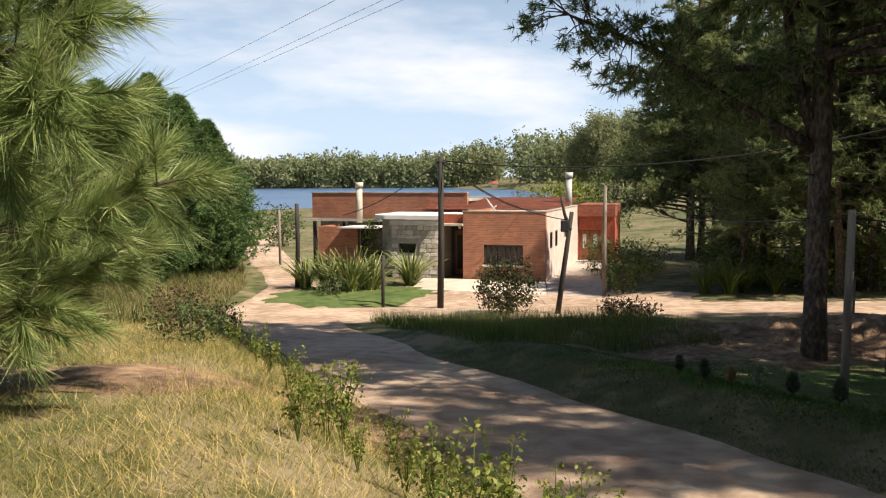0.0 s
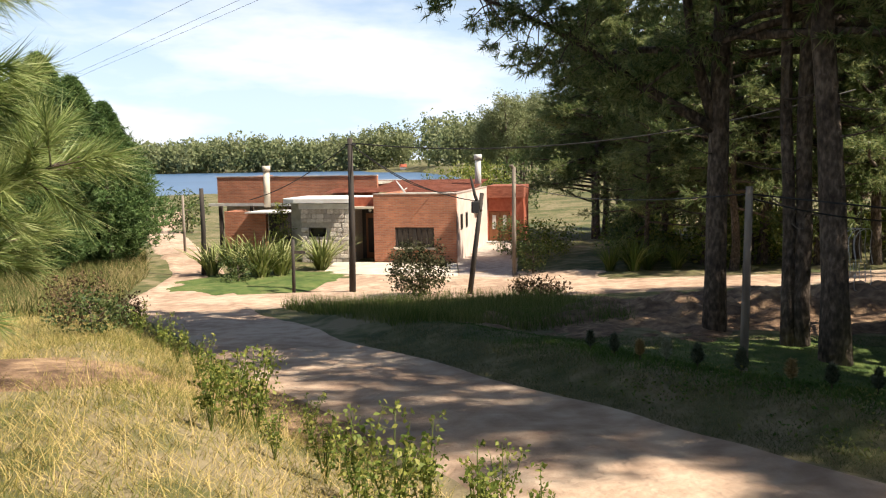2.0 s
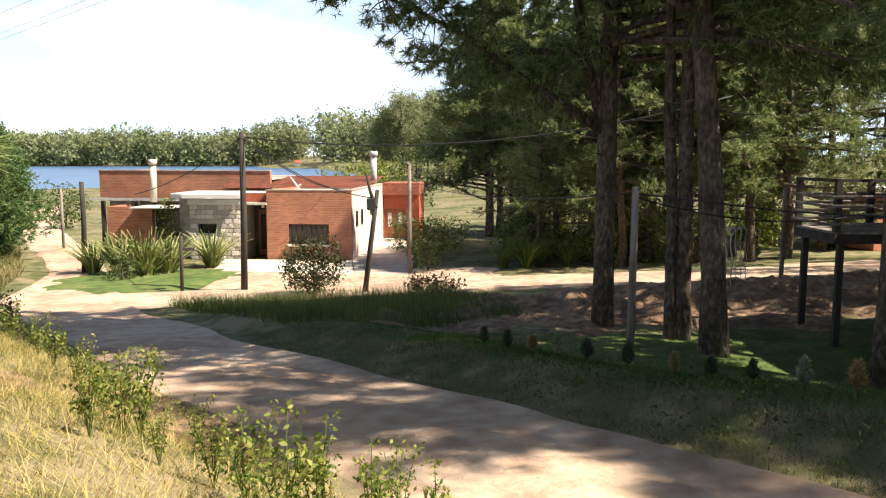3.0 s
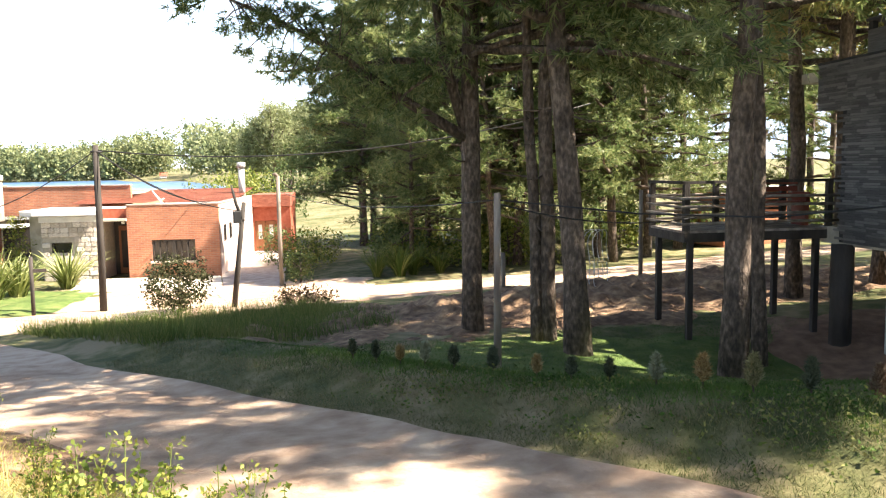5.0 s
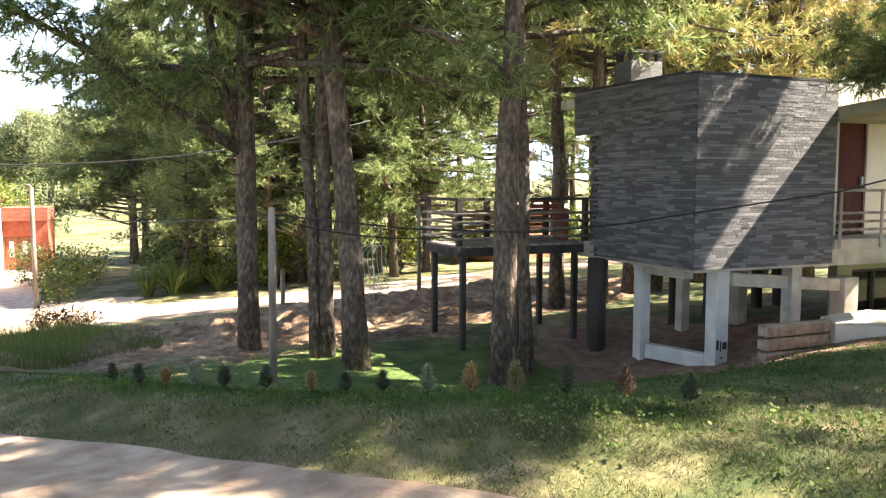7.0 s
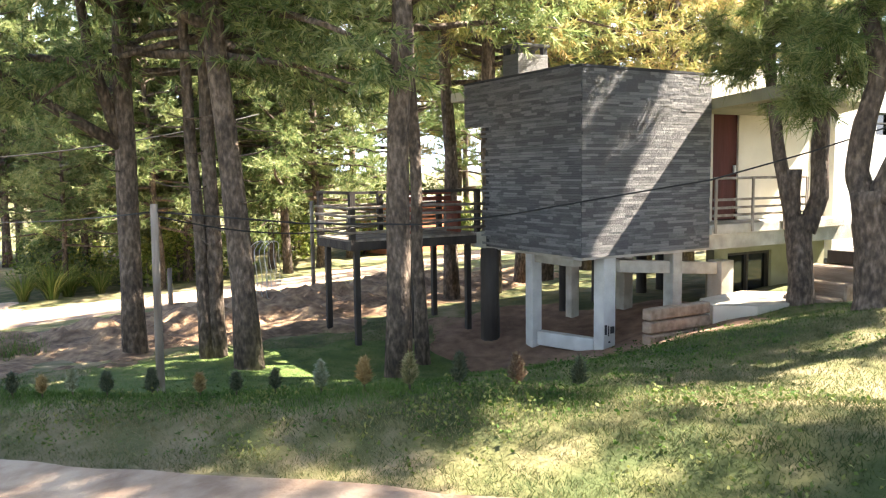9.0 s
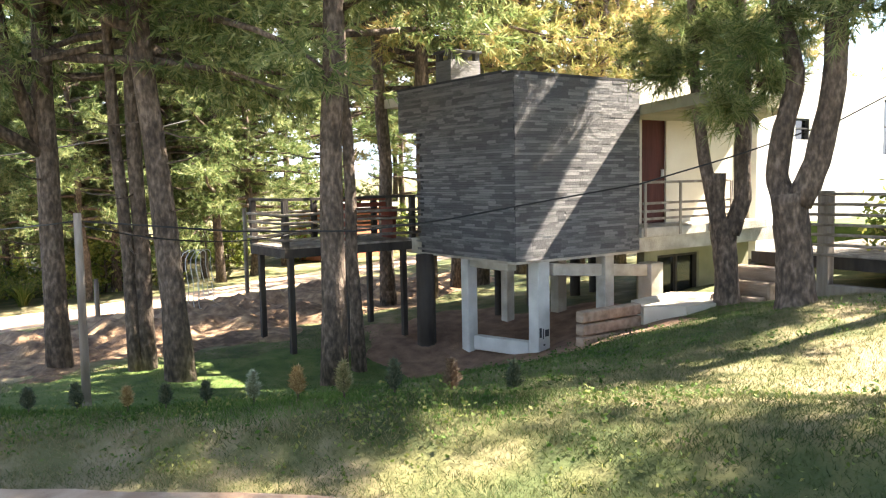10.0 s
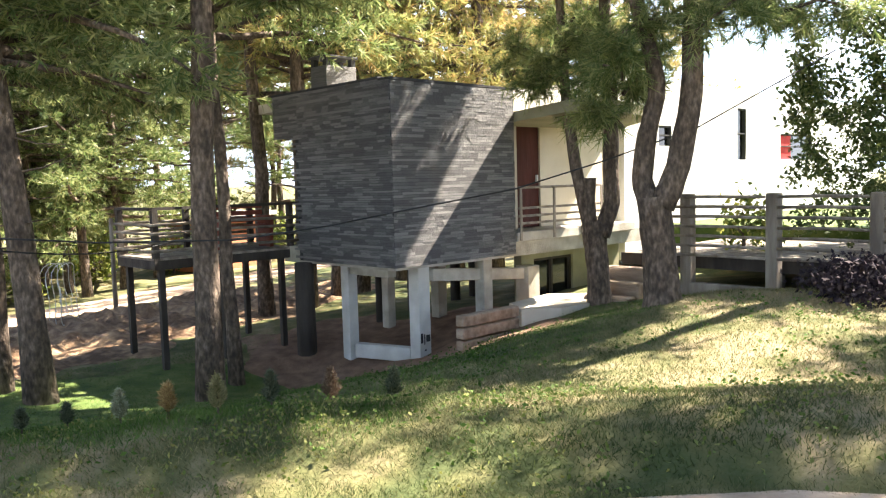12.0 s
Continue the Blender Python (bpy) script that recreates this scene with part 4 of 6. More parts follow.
slab("forecourt", [(-1.3, 31.9), (3.9, 29.9), (4.35, 33.85), (0.5, 35.1), (-0.9, 35.4)], -0.25, 0.07, M["pale_slab"], "pale concrete forecourt of the brick house", "paving")
slab("driveway", [(3.95, 29.85), (6.0, 29.2), (8.7, 41.5), (6.9, 42.1), (4.4, 33.9)], -0.4, 0.06, M["paving"], "pinkish paved driveway beside the brick house", "paving")

# ---------------------------------------------------------------- brick house
BR = M["brick_wall"] = bpy.data.materials.new("brick_wall")
BR.use_nodes = True
bt = BR.node_tree
co, mp2 = bt.nodes.new("ShaderNodeTexCoord"), bt.nodes.new("ShaderNodeVectorMath")
sp, cb = bt.nodes.new("ShaderNodeSeparateXYZ"), bt.nodes.new("ShaderNodeCombineXYZ")
ad = bt.nodes.new("ShaderNodeMath")
bk = bt.nodes.new("ShaderNodeTexBrick")
bt.links.new(co.outputs["Object"], sp.inputs[0])
bt.links.new(sp.outputs[0], ad.inputs[0])
bt.links.new(sp.outputs[1], ad.inputs[1])
bt.links.new(ad.outputs[0], cb.inputs[0])
bt.links.new(sp.outputs[2], cb.inputs[1])
bt.links.new(cb.outputs[0], bk.inputs["Vector"])
for k, v in (("Scale", 1.0), ("Brick Width", 0.25), ("Row Height", 0.075), ("Mortar Size", 0.012), ("Mortar Smooth", 0.3), ("Bias", 0.0)):
    bk.inputs[k].default_value = v
bk.inputs["Color1"].default_value, bk.inputs["Color2"].default_value, bk.inputs["Mortar"].default_value = (0.48, 0.185, 0.095, 1), (0.34, 0.12, 0.065, 1), (0.36, 0.22, 0.15, 1)
nz = bt.nodes.new("ShaderNodeTexNoise")
nz.inputs["Scale"].default_value, nz.inputs["Detail"].default_value = 1.2, 6.0
bt.links.new(co.outputs["Object"], nz.inputs["Vector"])
mxb = bt.nodes.new("ShaderNodeMix")
mxb.data_type, mxb.blend_type = "RGBA", "OVERLAY"
mxb.inputs["Factor"].default_value = 0.5
bt.links.new(bk.outputs["Color"], mxb.inputs["A"])
bt.links.new(nz.outputs["Fac"], mxb.inputs["B"])
bs = bt.nodes["Principled BSDF"]
bs.inputs["Roughness"].default_value = 0.9
bt.links.new(mxb.outputs["Result"], bs.inputs["Base Color"])
bu = bt.nodes.new("ShaderNodeBump")
bu.inputs["Strength"].default_value, bu.inputs["Distance"].default_value, bu.invert = 0.8, 0.02, True
bt.links.new(bk.outputs["Fac"], bu.inputs["Height"])
bt.links.new(bu.outputs["Normal"], bs.inputs["Normal"])

bh = thing("brick_house", pose(4.37, 33.95, 0, 0, 0, -18), "low red brick house with flat roofs and a stone-faced bay", "house")
# front room: facade with a window opening, pale side wall
part("facade", wall_with(-3.67, 0.0, 0, 0.2, -0.2, 3.03, [(-2.72, -0.98, 0.72, 1.6)]), BR, bh, "red brick front wall")
part("side_wall", wall_with(0.2, 9.2, -0.2, 0.004, -0.2, 3.03, [(1.0, 1.55, 1.4, 2.1), (2.3, 2.85, 1.4, 2.1)], "y"), M["pink_plaster"], bh, "pale pink plaster side wall")
part("inner_wall", box((-3.67, -3.47, 0.2, 9.2, -0.2, 3.03)), BR, bh)
part("back_wall", box((-3.47, -0.2, 9.0, 9.2, -0.2, 3.03)), BR, bh)
part("roof_slab", box((-3.6, -0.05, 0.1, 9.1, 2.82, 2.94), bevel=0.01), M["concrete"], bh)
part("coping", box((-3.69, 0.03, -0.02, 0.22, 3.03, 3.07), (-0.22, 0.03, 0.22, 9.2, 3.03, 3.07)), M["paving"], bh)
win = part("window", box((-2.72, -0.98, 0.1, 0.13, 0.74, 1.58)), M["dark_glass"], bh, "dark window behind wooden bars")
part("window_frame", box((-2.72, -2.64, 0.04, 0.12, 0.72, 1.6), (-1.06, -0.98, 0.04, 0.12, 0.72, 1.6), (-1.92, -1.78, 0.02, 0.12, 0.72, 1.6), (-2.72, -0.98, 0.04, 0.12, 1.53, 1.6), (-2.72, -0.98, 0.04, 0.12, 0.72, 0.79)), M["dark_wood"], win)
for x in (-2.42, -2.16, -1.56, -1.3):
    part("shutter_bar", box((x - 0.025, x + 0.025, 0.05, 0.09, 0.75, 1.57)), M["dark_wood"], win)
part("window_sill", box((-2.78, -0.92, -0.12, 0.1, 0.64, 0.72), bevel=0.01), M["pale_slab"], win)
for y in (1.0, 2.3):
    sw = part("window", box((-0.12, -0.08, y, y + 0.55, 1.4, 2.1)), M["dark_glass"], bh)
    part("window_frame", box((-0.1, 0.02, y, y + 0.05, 1.4, 2.1), (-0.1, 0.02, y + 0.5, y + 0.55, 1.4, 2.1), (-0.1, 0.018, y + 0.03, y + 0.52, 1.4, 1.45), (-0.1, 0.018, y + 0.03, y + 0.52, 2.05, 2.1)), M["dark_wood"], sw)
ac = thing("air_conditioner", bh.matrix_world @ pose(0.18, 5.2, 2.0), "white air conditioner box on the side wall", "air conditioner")
part("casing", box((-0.18, 0.14, -0.4, 0.4, 0.0, 0.55), bevel=0.02), M["grey_paint"], ac)
part("fan_grille", box((-0.1, 0.06, -0.415, -0.402, 0.06, 0.48)), M["black_cable"], ac)
# dark entry recess between brick room and stone bay
part("entry_wall", box((-4.75, -3.67, 1.8, 2.0, -0.2, 2.5)), M["dark_wood"], bh)
dr = part("entry_door", box((-4.55, -3.75, 1.74, 1.796, 0.05, 2.1)), M["door_wood"], bh, "dark wooden entry door")
part("door_panel", box((-4.45, -4.2, 1.72, 1.738, 0.3, 1.9), (-4.1, -3.85, 1.72, 1.738, 0.3, 1.9)), M["dark_wood"], dr)
part("lintel", box((-4.76, -3.66, -0.06, 2.0, 2.4, 2.5), bevel=0.01), M["pale_slab"], bh)
part("lintel_parapet", box((-4.76, -3.68, 0.35, 0.55, 2.5, 2.9)), M["red_fascia"], bh)
lamp = thing("wall_lamp", bh.matrix_world @ pose(-4.0, 0.6, 2.3), "small white lamp under the entry lintel", "lamp")
part("globe", box((-0.06, 0.06, -0.06, 0.06, -0.06, 0.06), bevel=0.03), M["white_plaster"], lamp)
part("bracket", box((-0.02, 0.02, -0.02, 0.02, 0.06, 0.11)), M["black_cable"], lamp)
# stone bay
sb = part("stone_bay", wall_with(-7.05, -4.76, 0.03, 0.3, -0.2, 2.4, [(-6.7, -5.87, 1.15, 1.58)]), M["stone_joint"], bh, "pale rough field stone bay")
part("bay_end_wall", box((-7.05, -6.75, 0.3, 5.0, -0.2, 2.4)), M["stone_joint"], bh)
part("bay_inner_wall", box((-4.96, -4.76, 0.3, 5.0, -0.2, 2.4)), M["stone_joint"], bh)
pr = random.Random(17)
stone_me = mesh_from("stone", *(lambda b: ([v.co.copy() for v in b.verts], [tuple(v.index for v in f.verts) for f in b.faces]))(box((-0.5, 0.5, -0.5, 0.5, -0.5, 0.5), bevel=0.12)), M["field_stone"])
z = 0.0
while z < 2.35:
    hrow = pr.uniform(0.15, 0.24)
    x = -7.05
    while x < -4.85:
        w = min(pr.uniform(0.2, 0.42), -4.76 - x)
        if not (x + w > -6.7 and x < -5.87 and z + hrow > 1.15 and z < 1.58) and w > 0.08:
            st = new("stone", stone_me)
            st.parent = sb
            st.matrix_local = Matrix.LocRotScale((x + w / 2, 0.02, min(z + hrow / 2, 2.3)), Euler((0, pr.uniform(-.05, .05), 0)), (w * 0.94, 0.07 + pr.uniform(0, 0.03), hrow * 0.92))
        x += w
    z += hrow
bw = part("window", box((-6.7, -5.87, 0.2, 0.24, 1.15, 1.58)), M["dark_glass"], bh, "small dark window in the stone bay")
part("window_frame", box((-6.7, -6.65, 0.08, 0.2, 1.15, 1.58), (-5.92, -5.87, 0.08, 0.2, 1.15, 1.58), (-6.7, -5.87, 0.08, 0.2, 1.53, 1.58)), M["dark_wood"], bw)
part("cornice", box((-7.12, -4.72, -0.06, 0.3, 2.4, 2.64), bevel=0.015), M["white_concrete"], bh)
bm = bmesh.new()
rim = [(-4.72, -0.28), (-7.0, -0.28)] + [(-7.1 + 0.95 * math.cos(a) * 1.0, 0.65 + 0.95 * math.sin(a)) for a in [math.radians(260 - 10 * i) for i in range(9)]] + [(-8.05, 3.5), (-4.72, 3.5)]
lo, hi = [bm.verts.new((x, y, 2.68)) for x, y in rim], [bm.verts.new((x, y, 2.86)) for x, y in rim]
bm.faces.new(hi), bm.faces.new(lo[::-1])
for i in range(len(rim)):
    bm.faces.new((lo[i], lo[(i + 1) % len(rim)], hi[(i + 1) % len(rim)], hi[i]))
bmesh.ops.recalc_face_normals(bm, faces=bm.faces)
part("bay_roof", bm, M["white_plaster"], bh, "white roof slab with a rounded end")
part("bay_side", box((-7.9, -7.1, 1.0, 1.2, -0.2, 2.66), (-7.9, -7.7, 1.2, 6.0, -0.2, 2.66)), M["concrete"], bh)
# rear roof and entrance block
bm = bmesh.new()
q = [bm.verts.new(p) for p in ((-7.6, 4.6, 2.95), (-0.1, 4.6, 2.98), (-0.1, 10.5, 3.45), (-7.6, 10.5, 3.42))]
bm.faces.new(q)
bmesh.ops.solidify(bm, geom=bm.faces[:], thickness=0.1)
part("rear_roof", bm, M["tile_roof"], bh, "low red tiled rear roof")
part("entrance_block", box((0.0, 0.08, 9.2, 9.45, -0.3, 2.45), (1.22, 1.95, 9.2, 9.45, -0.3, 2.45), (0.08, 1.22, 9.2, 9.45, 1.72, 2.45), (1.75, 1.95, 9.45, 12.0, -0.3, 2.45)), M["red_fascia"], bh, "red painted entrance wall")
part("fascia", box((-0.02, 2.0, 9.0, 12.0, 2.45, 3.1), bevel=0.02), M["tile_roof"], bh)
dd = part("double_door", box((0.08, 1.22, 9.3, 9.36, -0.05, 1.72)), M["door_wood"], bh, "varnished wooden double door with glass panes")
for x in (0.1, 0.67):
    lf = part("door_leaf", box((x, x + 0.53, 9.24, 9.296, 0.0, 1.7), bevel=0.008), M["door_wood"], dd)
    part("glass_pane", box((x + 0.17, x + 0.36, 9.225, 9.238, 0.75, 1.5)), M["grey_paint"], dd)
part("door_step", box((-0.02, 2.0, 8.75, 9.19, -0.3, 0.12), bevel=0.015), M["white_concrete"], bh)


def round_stack(name, m, r, z0, z1, material, label):
    ob = thing(name, m, label, "chimney")
    part("shaft", tubes("shaft", [tube([(0, 0, z0), (0, 0, z1)], [r, r * 0.95], 14)], material), None, ob)
    part("cap", tubes("cap", [tube([(0, 0, z1), (0, 0, z1 + 0.28)], [r * 1.25, r * 1.25], 14)], material), None, ob)
    return ob


round_stack("chimney", bh.matrix_world @ pose(-0.3, 8.0, 0), 0.17, 2.9, 4.5, M["white_concrete"], "round white chimney on the rear roof")
round_stack("chimney", bh.matrix_world @ pose(-11.0, 5.4, 0), 0.17, 2.2, 4.05, M["pale_slab"], "round pale chimney in front of the long shed")
ant = thing("roof_bracket", bh.matrix_world @ pose(-3.0, 2.6, 2.94), "white metal aerial bracket on the flat roof", "aerial")
part("arm", tubes("arm", [tube([(0.15, 0, 0), (-0.1, 0, 0.35), (-0.3, 0, 0.62)], [0.05, 0.045, 0.03], 6)], M["grey_paint"]), None, ant)
part("brace", tubes("brace", [tube([(0.2, 0, 0.28), (0.0, 0, 0.15)], [0.03, 0.03], 6)], M["grey_paint"]), None, ant)
# long tiled shed and low brick wall
shed = thing("long_shed", pose(4.37, 33.95, 0, 0, 0, -18), "long shed with a red brick upper wall behind the brick house", "shed")
part("upper_wall", box((-14.4, -5.4, 6.6, 6.85, 2.36, 3.74), (-14.4, -14.15, 6.85, 13.5, 2.36, 3.74)), BR, shed, "long red brick upper wall")
part("wall_coping", box((-14.44, -5.4, 6.56, 6.9, 3.74, 3.79)), M["paving"], shed)
part("roof", box((-14.15, -5.4, 6.9, 13.5, 3.3, 3.4)), M["concrete"], shed)
part("eaves_board", box((-14.7, -5.4, 6.1, 6.2, 2.22, 2.36)), M["white_concrete"], shed)
part("wall", box((-14.3, -5.6, 7.4, 7.6, -0.4, 2.35), (-14.3, -14.1, 7.6, 13.5, -0.4, 2.35)), M["concrete"], shed)
for x in (-14.2, -12.4, -10.2):
    part("post", box((x, x + 0.18, 6.25, 6.43, -0.4, 2.25)), M["dark_wood"], shed)
lw = thing("low_brick_wall", pose(4.37, 33.95, 0, 0, 0, -18), "low dark red brick outbuilding with a flat top", "outbuilding")
part("wall", box((-12.75, -10.5, 4.0, 4.25, -0.3, 2.05), (-12.75, -12.5, 4.25, 6.0, -0.3, 2.05)), BR, lw)
part("awning", box((-11.3, -9.3, 3.3, 5.5, 2.0, 2.06)), M["white_concrete"], lw)
part("gate", box((-10.5, -8.0, 4.4, 4.5, -0.2, 1.95)), M["dark_wood"], lw)
# climbing vine on the corner of the bay
v = np.random.default_rng(5)
vc = np.stack([-8.2 + v.normal(0, 0.22, 90), 0.6 + v.normal(0, 0.15, 90), v.uniform(0.3, 2.6, 90)], 1)
vine = thing("climbing_vine", pose(4.37, 33.95, 0, 0, 0, -18), "green climbing vine on the corner of the bay", "vine")
part("foliage", soup("leaves", leaf_cloud(v, vc, 12, 0.12, 0.13), M["bright_leaves"]), None, vine)
part("stem", tubes("stem", [tube([(-8.2, 0.6, -0.1), (-8.15, 0.6, 1.2), (-8.25, 0.65, 2.5)], [0.03, 0.025, 0.015], 6)], M["pine_bark"]), None, vine)

# ---------------------------------------------------------------- poles and cables
def post(name, pts, radii, material, label, cat="post", group=""):
    x, y, z = pts[0]
    ob = thing(name, pose(x, y, z), label, cat, group)
    part("shaft", tubes("shaft", [tube([(a - x, b - y, c - z) for a, b, c in pts], radii, 10, 0.04, random.Random(3))], material), None, ob)
    return ob


up = post("utility_pole", [(-0.1, 26.6, -0.2), (-0.06, 26.5, 2.5), (-0.06, 26.4, 5.2)], [0.115, 0.1, 0.085], M["dark_wood"], "dark wooden utility pole on the verge", "utility pole")
part("insulator", tubes("insulator", [tube([(-0.1, -0.25, 5.2), (0.25, -0.25, 5.2)], [0.03, 0.03], 6)], M["black_cable"]), None, up)
lp = post("leaning_pole", [(3.4, 23.9, -0.1), (3.62, 23.85, 1.7), (3.84, 23.8, 3.45)], [0.09, 0.08, 0.065], M["dark_wood"], "leaning dark wooden pole with a split top", "utility pole")
part("split_top", tubes("split_top", [tube([(0.4, -0.1, 3.0), (0.22, -0.1, 3.5), (0.1, -0.1, 4.05)], [0.06, 0.05, 0.03], 7)], M["dark_wood"]), None, lp)
part("meter_box", box((0.12, 0.34, -0.2, -0.02, 2.95, 3.3), bevel=0.02), M["black_cable"], lp)
tp = post("wooden_post", [(6.05, 29.8, -0.2), (6.02, 29.7, 2.0), (6.0, 29.6, 4.15)], [0.085, 0.08, 0.07], M["weathered_wood"], "pale weathered post beside the driveway")
part("hooked_top", tubes("hooked_top", [tube([(-0.05, -0.2, 4.3), (-0.13, -0.2, 4.42), (-0.22, -0.2, 4.4)], [0.06, 0.06, 0.05], 7)], M["weathered_wood"]), None, tp)
sp_ = post("sign_post", [(-2.05, 26.9, -0.2), (-2.03, 26.9, 1.9)], [0.06, 0.055], M["dark_wood"], "dark post with a short crossbar")
part("crossbar", box((-0.02, 0.42, -0.04, 0.04, 1.62, 1.72)), M["dark_wood"], sp_)
gp = post("wooden_post", [(-6.0, 32.6, -0.2), (-5.9, 32.4, 1.9), (-5.9, 32.3, 3.5)], [0.1, 0.09, 0.08], M["dark_wood"], "old post with a dark tarred foot beside the road")
post("wooden_post", [(-8.6, 42.0, -0.7), (-8.6, 42.0, 2.9)], [0.07, 0.06], M["weathered_wood"], "thin grey post beside the winding road")
post("wooden_post", [(8.2, 43.0, -0.4), (8.2, 43.0, 3.0)], [0.07, 0.06], M["weathered_wood"], "thin grey post on the meadow")
post("concrete_post", [(5.18, 10.15, 1.2), (5.2, 10.15, 4.0)], [0.058, 0.048], M["weathered_wood"], "slender grey post standing on the lawn")
for x, y, h in [(13.2, 17.6, 2.6), (9.2, 17.8, 1.2), (17.2, 18.6, 2.0)]:
    z = ground_z(x, y)
    post("fence_post", [(x, y, z - 0.2), (x, y, z + h)], [0.06, 0.05], M["weathered_wood"], "thin wooden fence post by the crossing road", group="fence posts by the road")


def cable(a, b, sag, r, label):
    n = 18
    pts = [Vector(a).lerp(Vector(b), i / n) - Vector((0, 0, sag * 4 * (i / n) * (1 - i / n))) for i in range(n + 1)]
    return tagged(new("cable", tubes("cable", [tube(pts, [r] * (n + 1), 5)], M["black_cable"])), label, "cable", "overhead cables")


top = (-0.06, 26.4, 5.05)
cable(top, (14.5, 22.0, 6.3), 0.75, 0.02, "black cable from the utility pole to the wood")
cable(top, (3.75, 23.8, 3.2), 0.35, 0.015, "thin black cable to the leaning pole")
cable(top, (5.9, 39.6, 3.0), 0.7, 0.02, "black cable sagging to the brick house")
cable(top, (-4.4, 35.2, 2.9), 0.25, 0.018, "black cable to the stone bay")
cable((6.0, 29.6, 3.6), (5.2, 10.15, 3.9), 0.3, 0.01, "thin cable between two posts")
cable((5.2, 10.15, 3.85), (10.5, 11.5, 3.5), 0.25, 0.012, "thin cable from the post to the deck")
run = [(5.2, 10.15, 3.9), (6.77, 9.04, 3.7), (7.99, 7.89, 3.66), (8.82, 6.98, 3.8), (9.43, 6.33, 3.95), (10.8, 5.16, 4.22), (12.03, 4.3, 4.59), (13.3, 3.18, 5.1), (14.89, 1.41, 6.29)]
tagged(new("cable", tubes("cable", [tube(run, [0.012] * len(run), 5)], M["black_cable"])), "thin black cable passing the raised house", "cable", "overhead cables")
for a_, b_ in (((-23.57, 65.91, 11.7), (2.42, 16.33, 10.25)), ((-22.77, 66.19, 11.0), (4.28, 16.45, 10.5)), ((-22.36, 66.33, 10.9), (4.96, 16.46, 10.5))):
    cable(a_, b_, 0.06, 0.0075, "thin overhead power line against the sky")

# ---------------------------------------------------------------- raised slate house
sh = thing("slate_house", pose(11.18, 7.56, 0, 0, 0, -15), "slate-clad house raised on concrete columns with a white wing", "house")
front = part("front_wall", box((0, 3.0, 0.0, 0.25, 2.95, 6.03)), M["slate_dark"], sh, "grey stacked slate wall with a sun streak")
side = part("side_wall", box((0, 0.25, 0.25, 2.78, 2.95, 6.03), (0, 0.25, 2.78, 3.5, 5.26, 6.06)), M["slate_dark"], sh, "grey stacked slate wall in shade")
part("recess_wall", box((2.8, 3.0, 0.25, 1.0, 2.95, 6.0)), M["slate_dark"], sh)
part("floor_slab", box((0.05, 7.5, 0.05, 3.4, 2.9, 3.2)), M["concrete"], sh)
part("roof_slab", box((0.1, 7.5, 0.1, 4.2, 5.8, 5.98)), M["concrete"], sh)
part("roof_edge", box((-0.02, 3.02, -0.02, 0.27, 6.03, 6.07), (-0.02, 0.27, 0.27, 3.52, 6.06, 6.1)), M["slate_dark"], sh)
part("back_wall", box((1.7, 7.5, 3.2, 3.4, 2.95, 5.9)), M["white_plaster"], sh)
strips = mesh_from("slate_strip", *(lambda b: ([v.co.copy() for v in b.verts], [tuple(v.index for v in f.verts) for f in b.faces]))(box((-0.5, 0.5, -0.5, 0.5, -0.5, 0.5))), M["slate"])
pr = random.Random(23)


def clad(wall, along, z0, z1, length, face, gap):
    """Slate strips in uneven courses on a wall; gap(u, z) leaves a corner out."""
    z = z0
    while z < z1 - 0.02:
        hh = min(pr.choice((0.036, 0.042, 0.048, 0.056)), z1 - z)
        u = -pr.uniform(0, 0.3)
        while u < length:
            w = pr.uniform(0.14, 0.45)
            a, b = max(u, 0), min(u + w, length)
            if b - a > 0.03 and not gap((a + b) / 2, z + hh / 2):
                ob = new("slate_strip", strips)
                ob.parent = wall
                d = pr.uniform(0.012, 0.019)
                size = (b - a - 0.004, 2 * d, hh - 0.005)
                if along == "x":
                    ob.matrix_local = Matrix.LocRotScale((face[0] + (a + b) / 2, face[1], z + hh / 2), None, size)
                else:
                    ob.matrix_local = Matrix.LocRotScale((face[0], face[1] + (a + b) / 2, z + hh / 2), None, (size[1], size[0], size[2]))
            u += w
        z += hh


clad(front, "x", 2.95, 6.03, 3.0, (0, 0), lambda u, z: False)
clad(side, "y", 2.95, 6.06, 3.5, (0, 0), lambda u, z: u > 2.78 and z < 5.26)
# chimney box on the roof
M["slate_flue"] = mat("slate_flue", [(0.09, 0.088, 0.086), (0.15, 0.146, 0.142)], 9.0, 0.7, 0.6, 26, stretch=(0.4, 0.4, 6))
ch = thing("slate_chimney", sh.matrix_world @ pose(0.75, 2.52, 5.95), "square slate chimney with an open dark top", "chimney")
part("shaft", box((-0.35, 0.35, -0.25, 0.25, 0, 0.62), bevel=0.008), M["slate_flue"], ch)
for x in (-0.29, 0.29):
    for y in (-0.19, 0.19):
        part("corner_pier", box((x - 0.05, x + 0.05, y - 0.05, y + 0.05, 0.62, 0.76)), M["slate_dark"], ch)
part("cap", box((-0.38, 0.38, -0.28, 0.28, 0.76, 0.81), bevel=0.01), M["slate_dark"], ch)
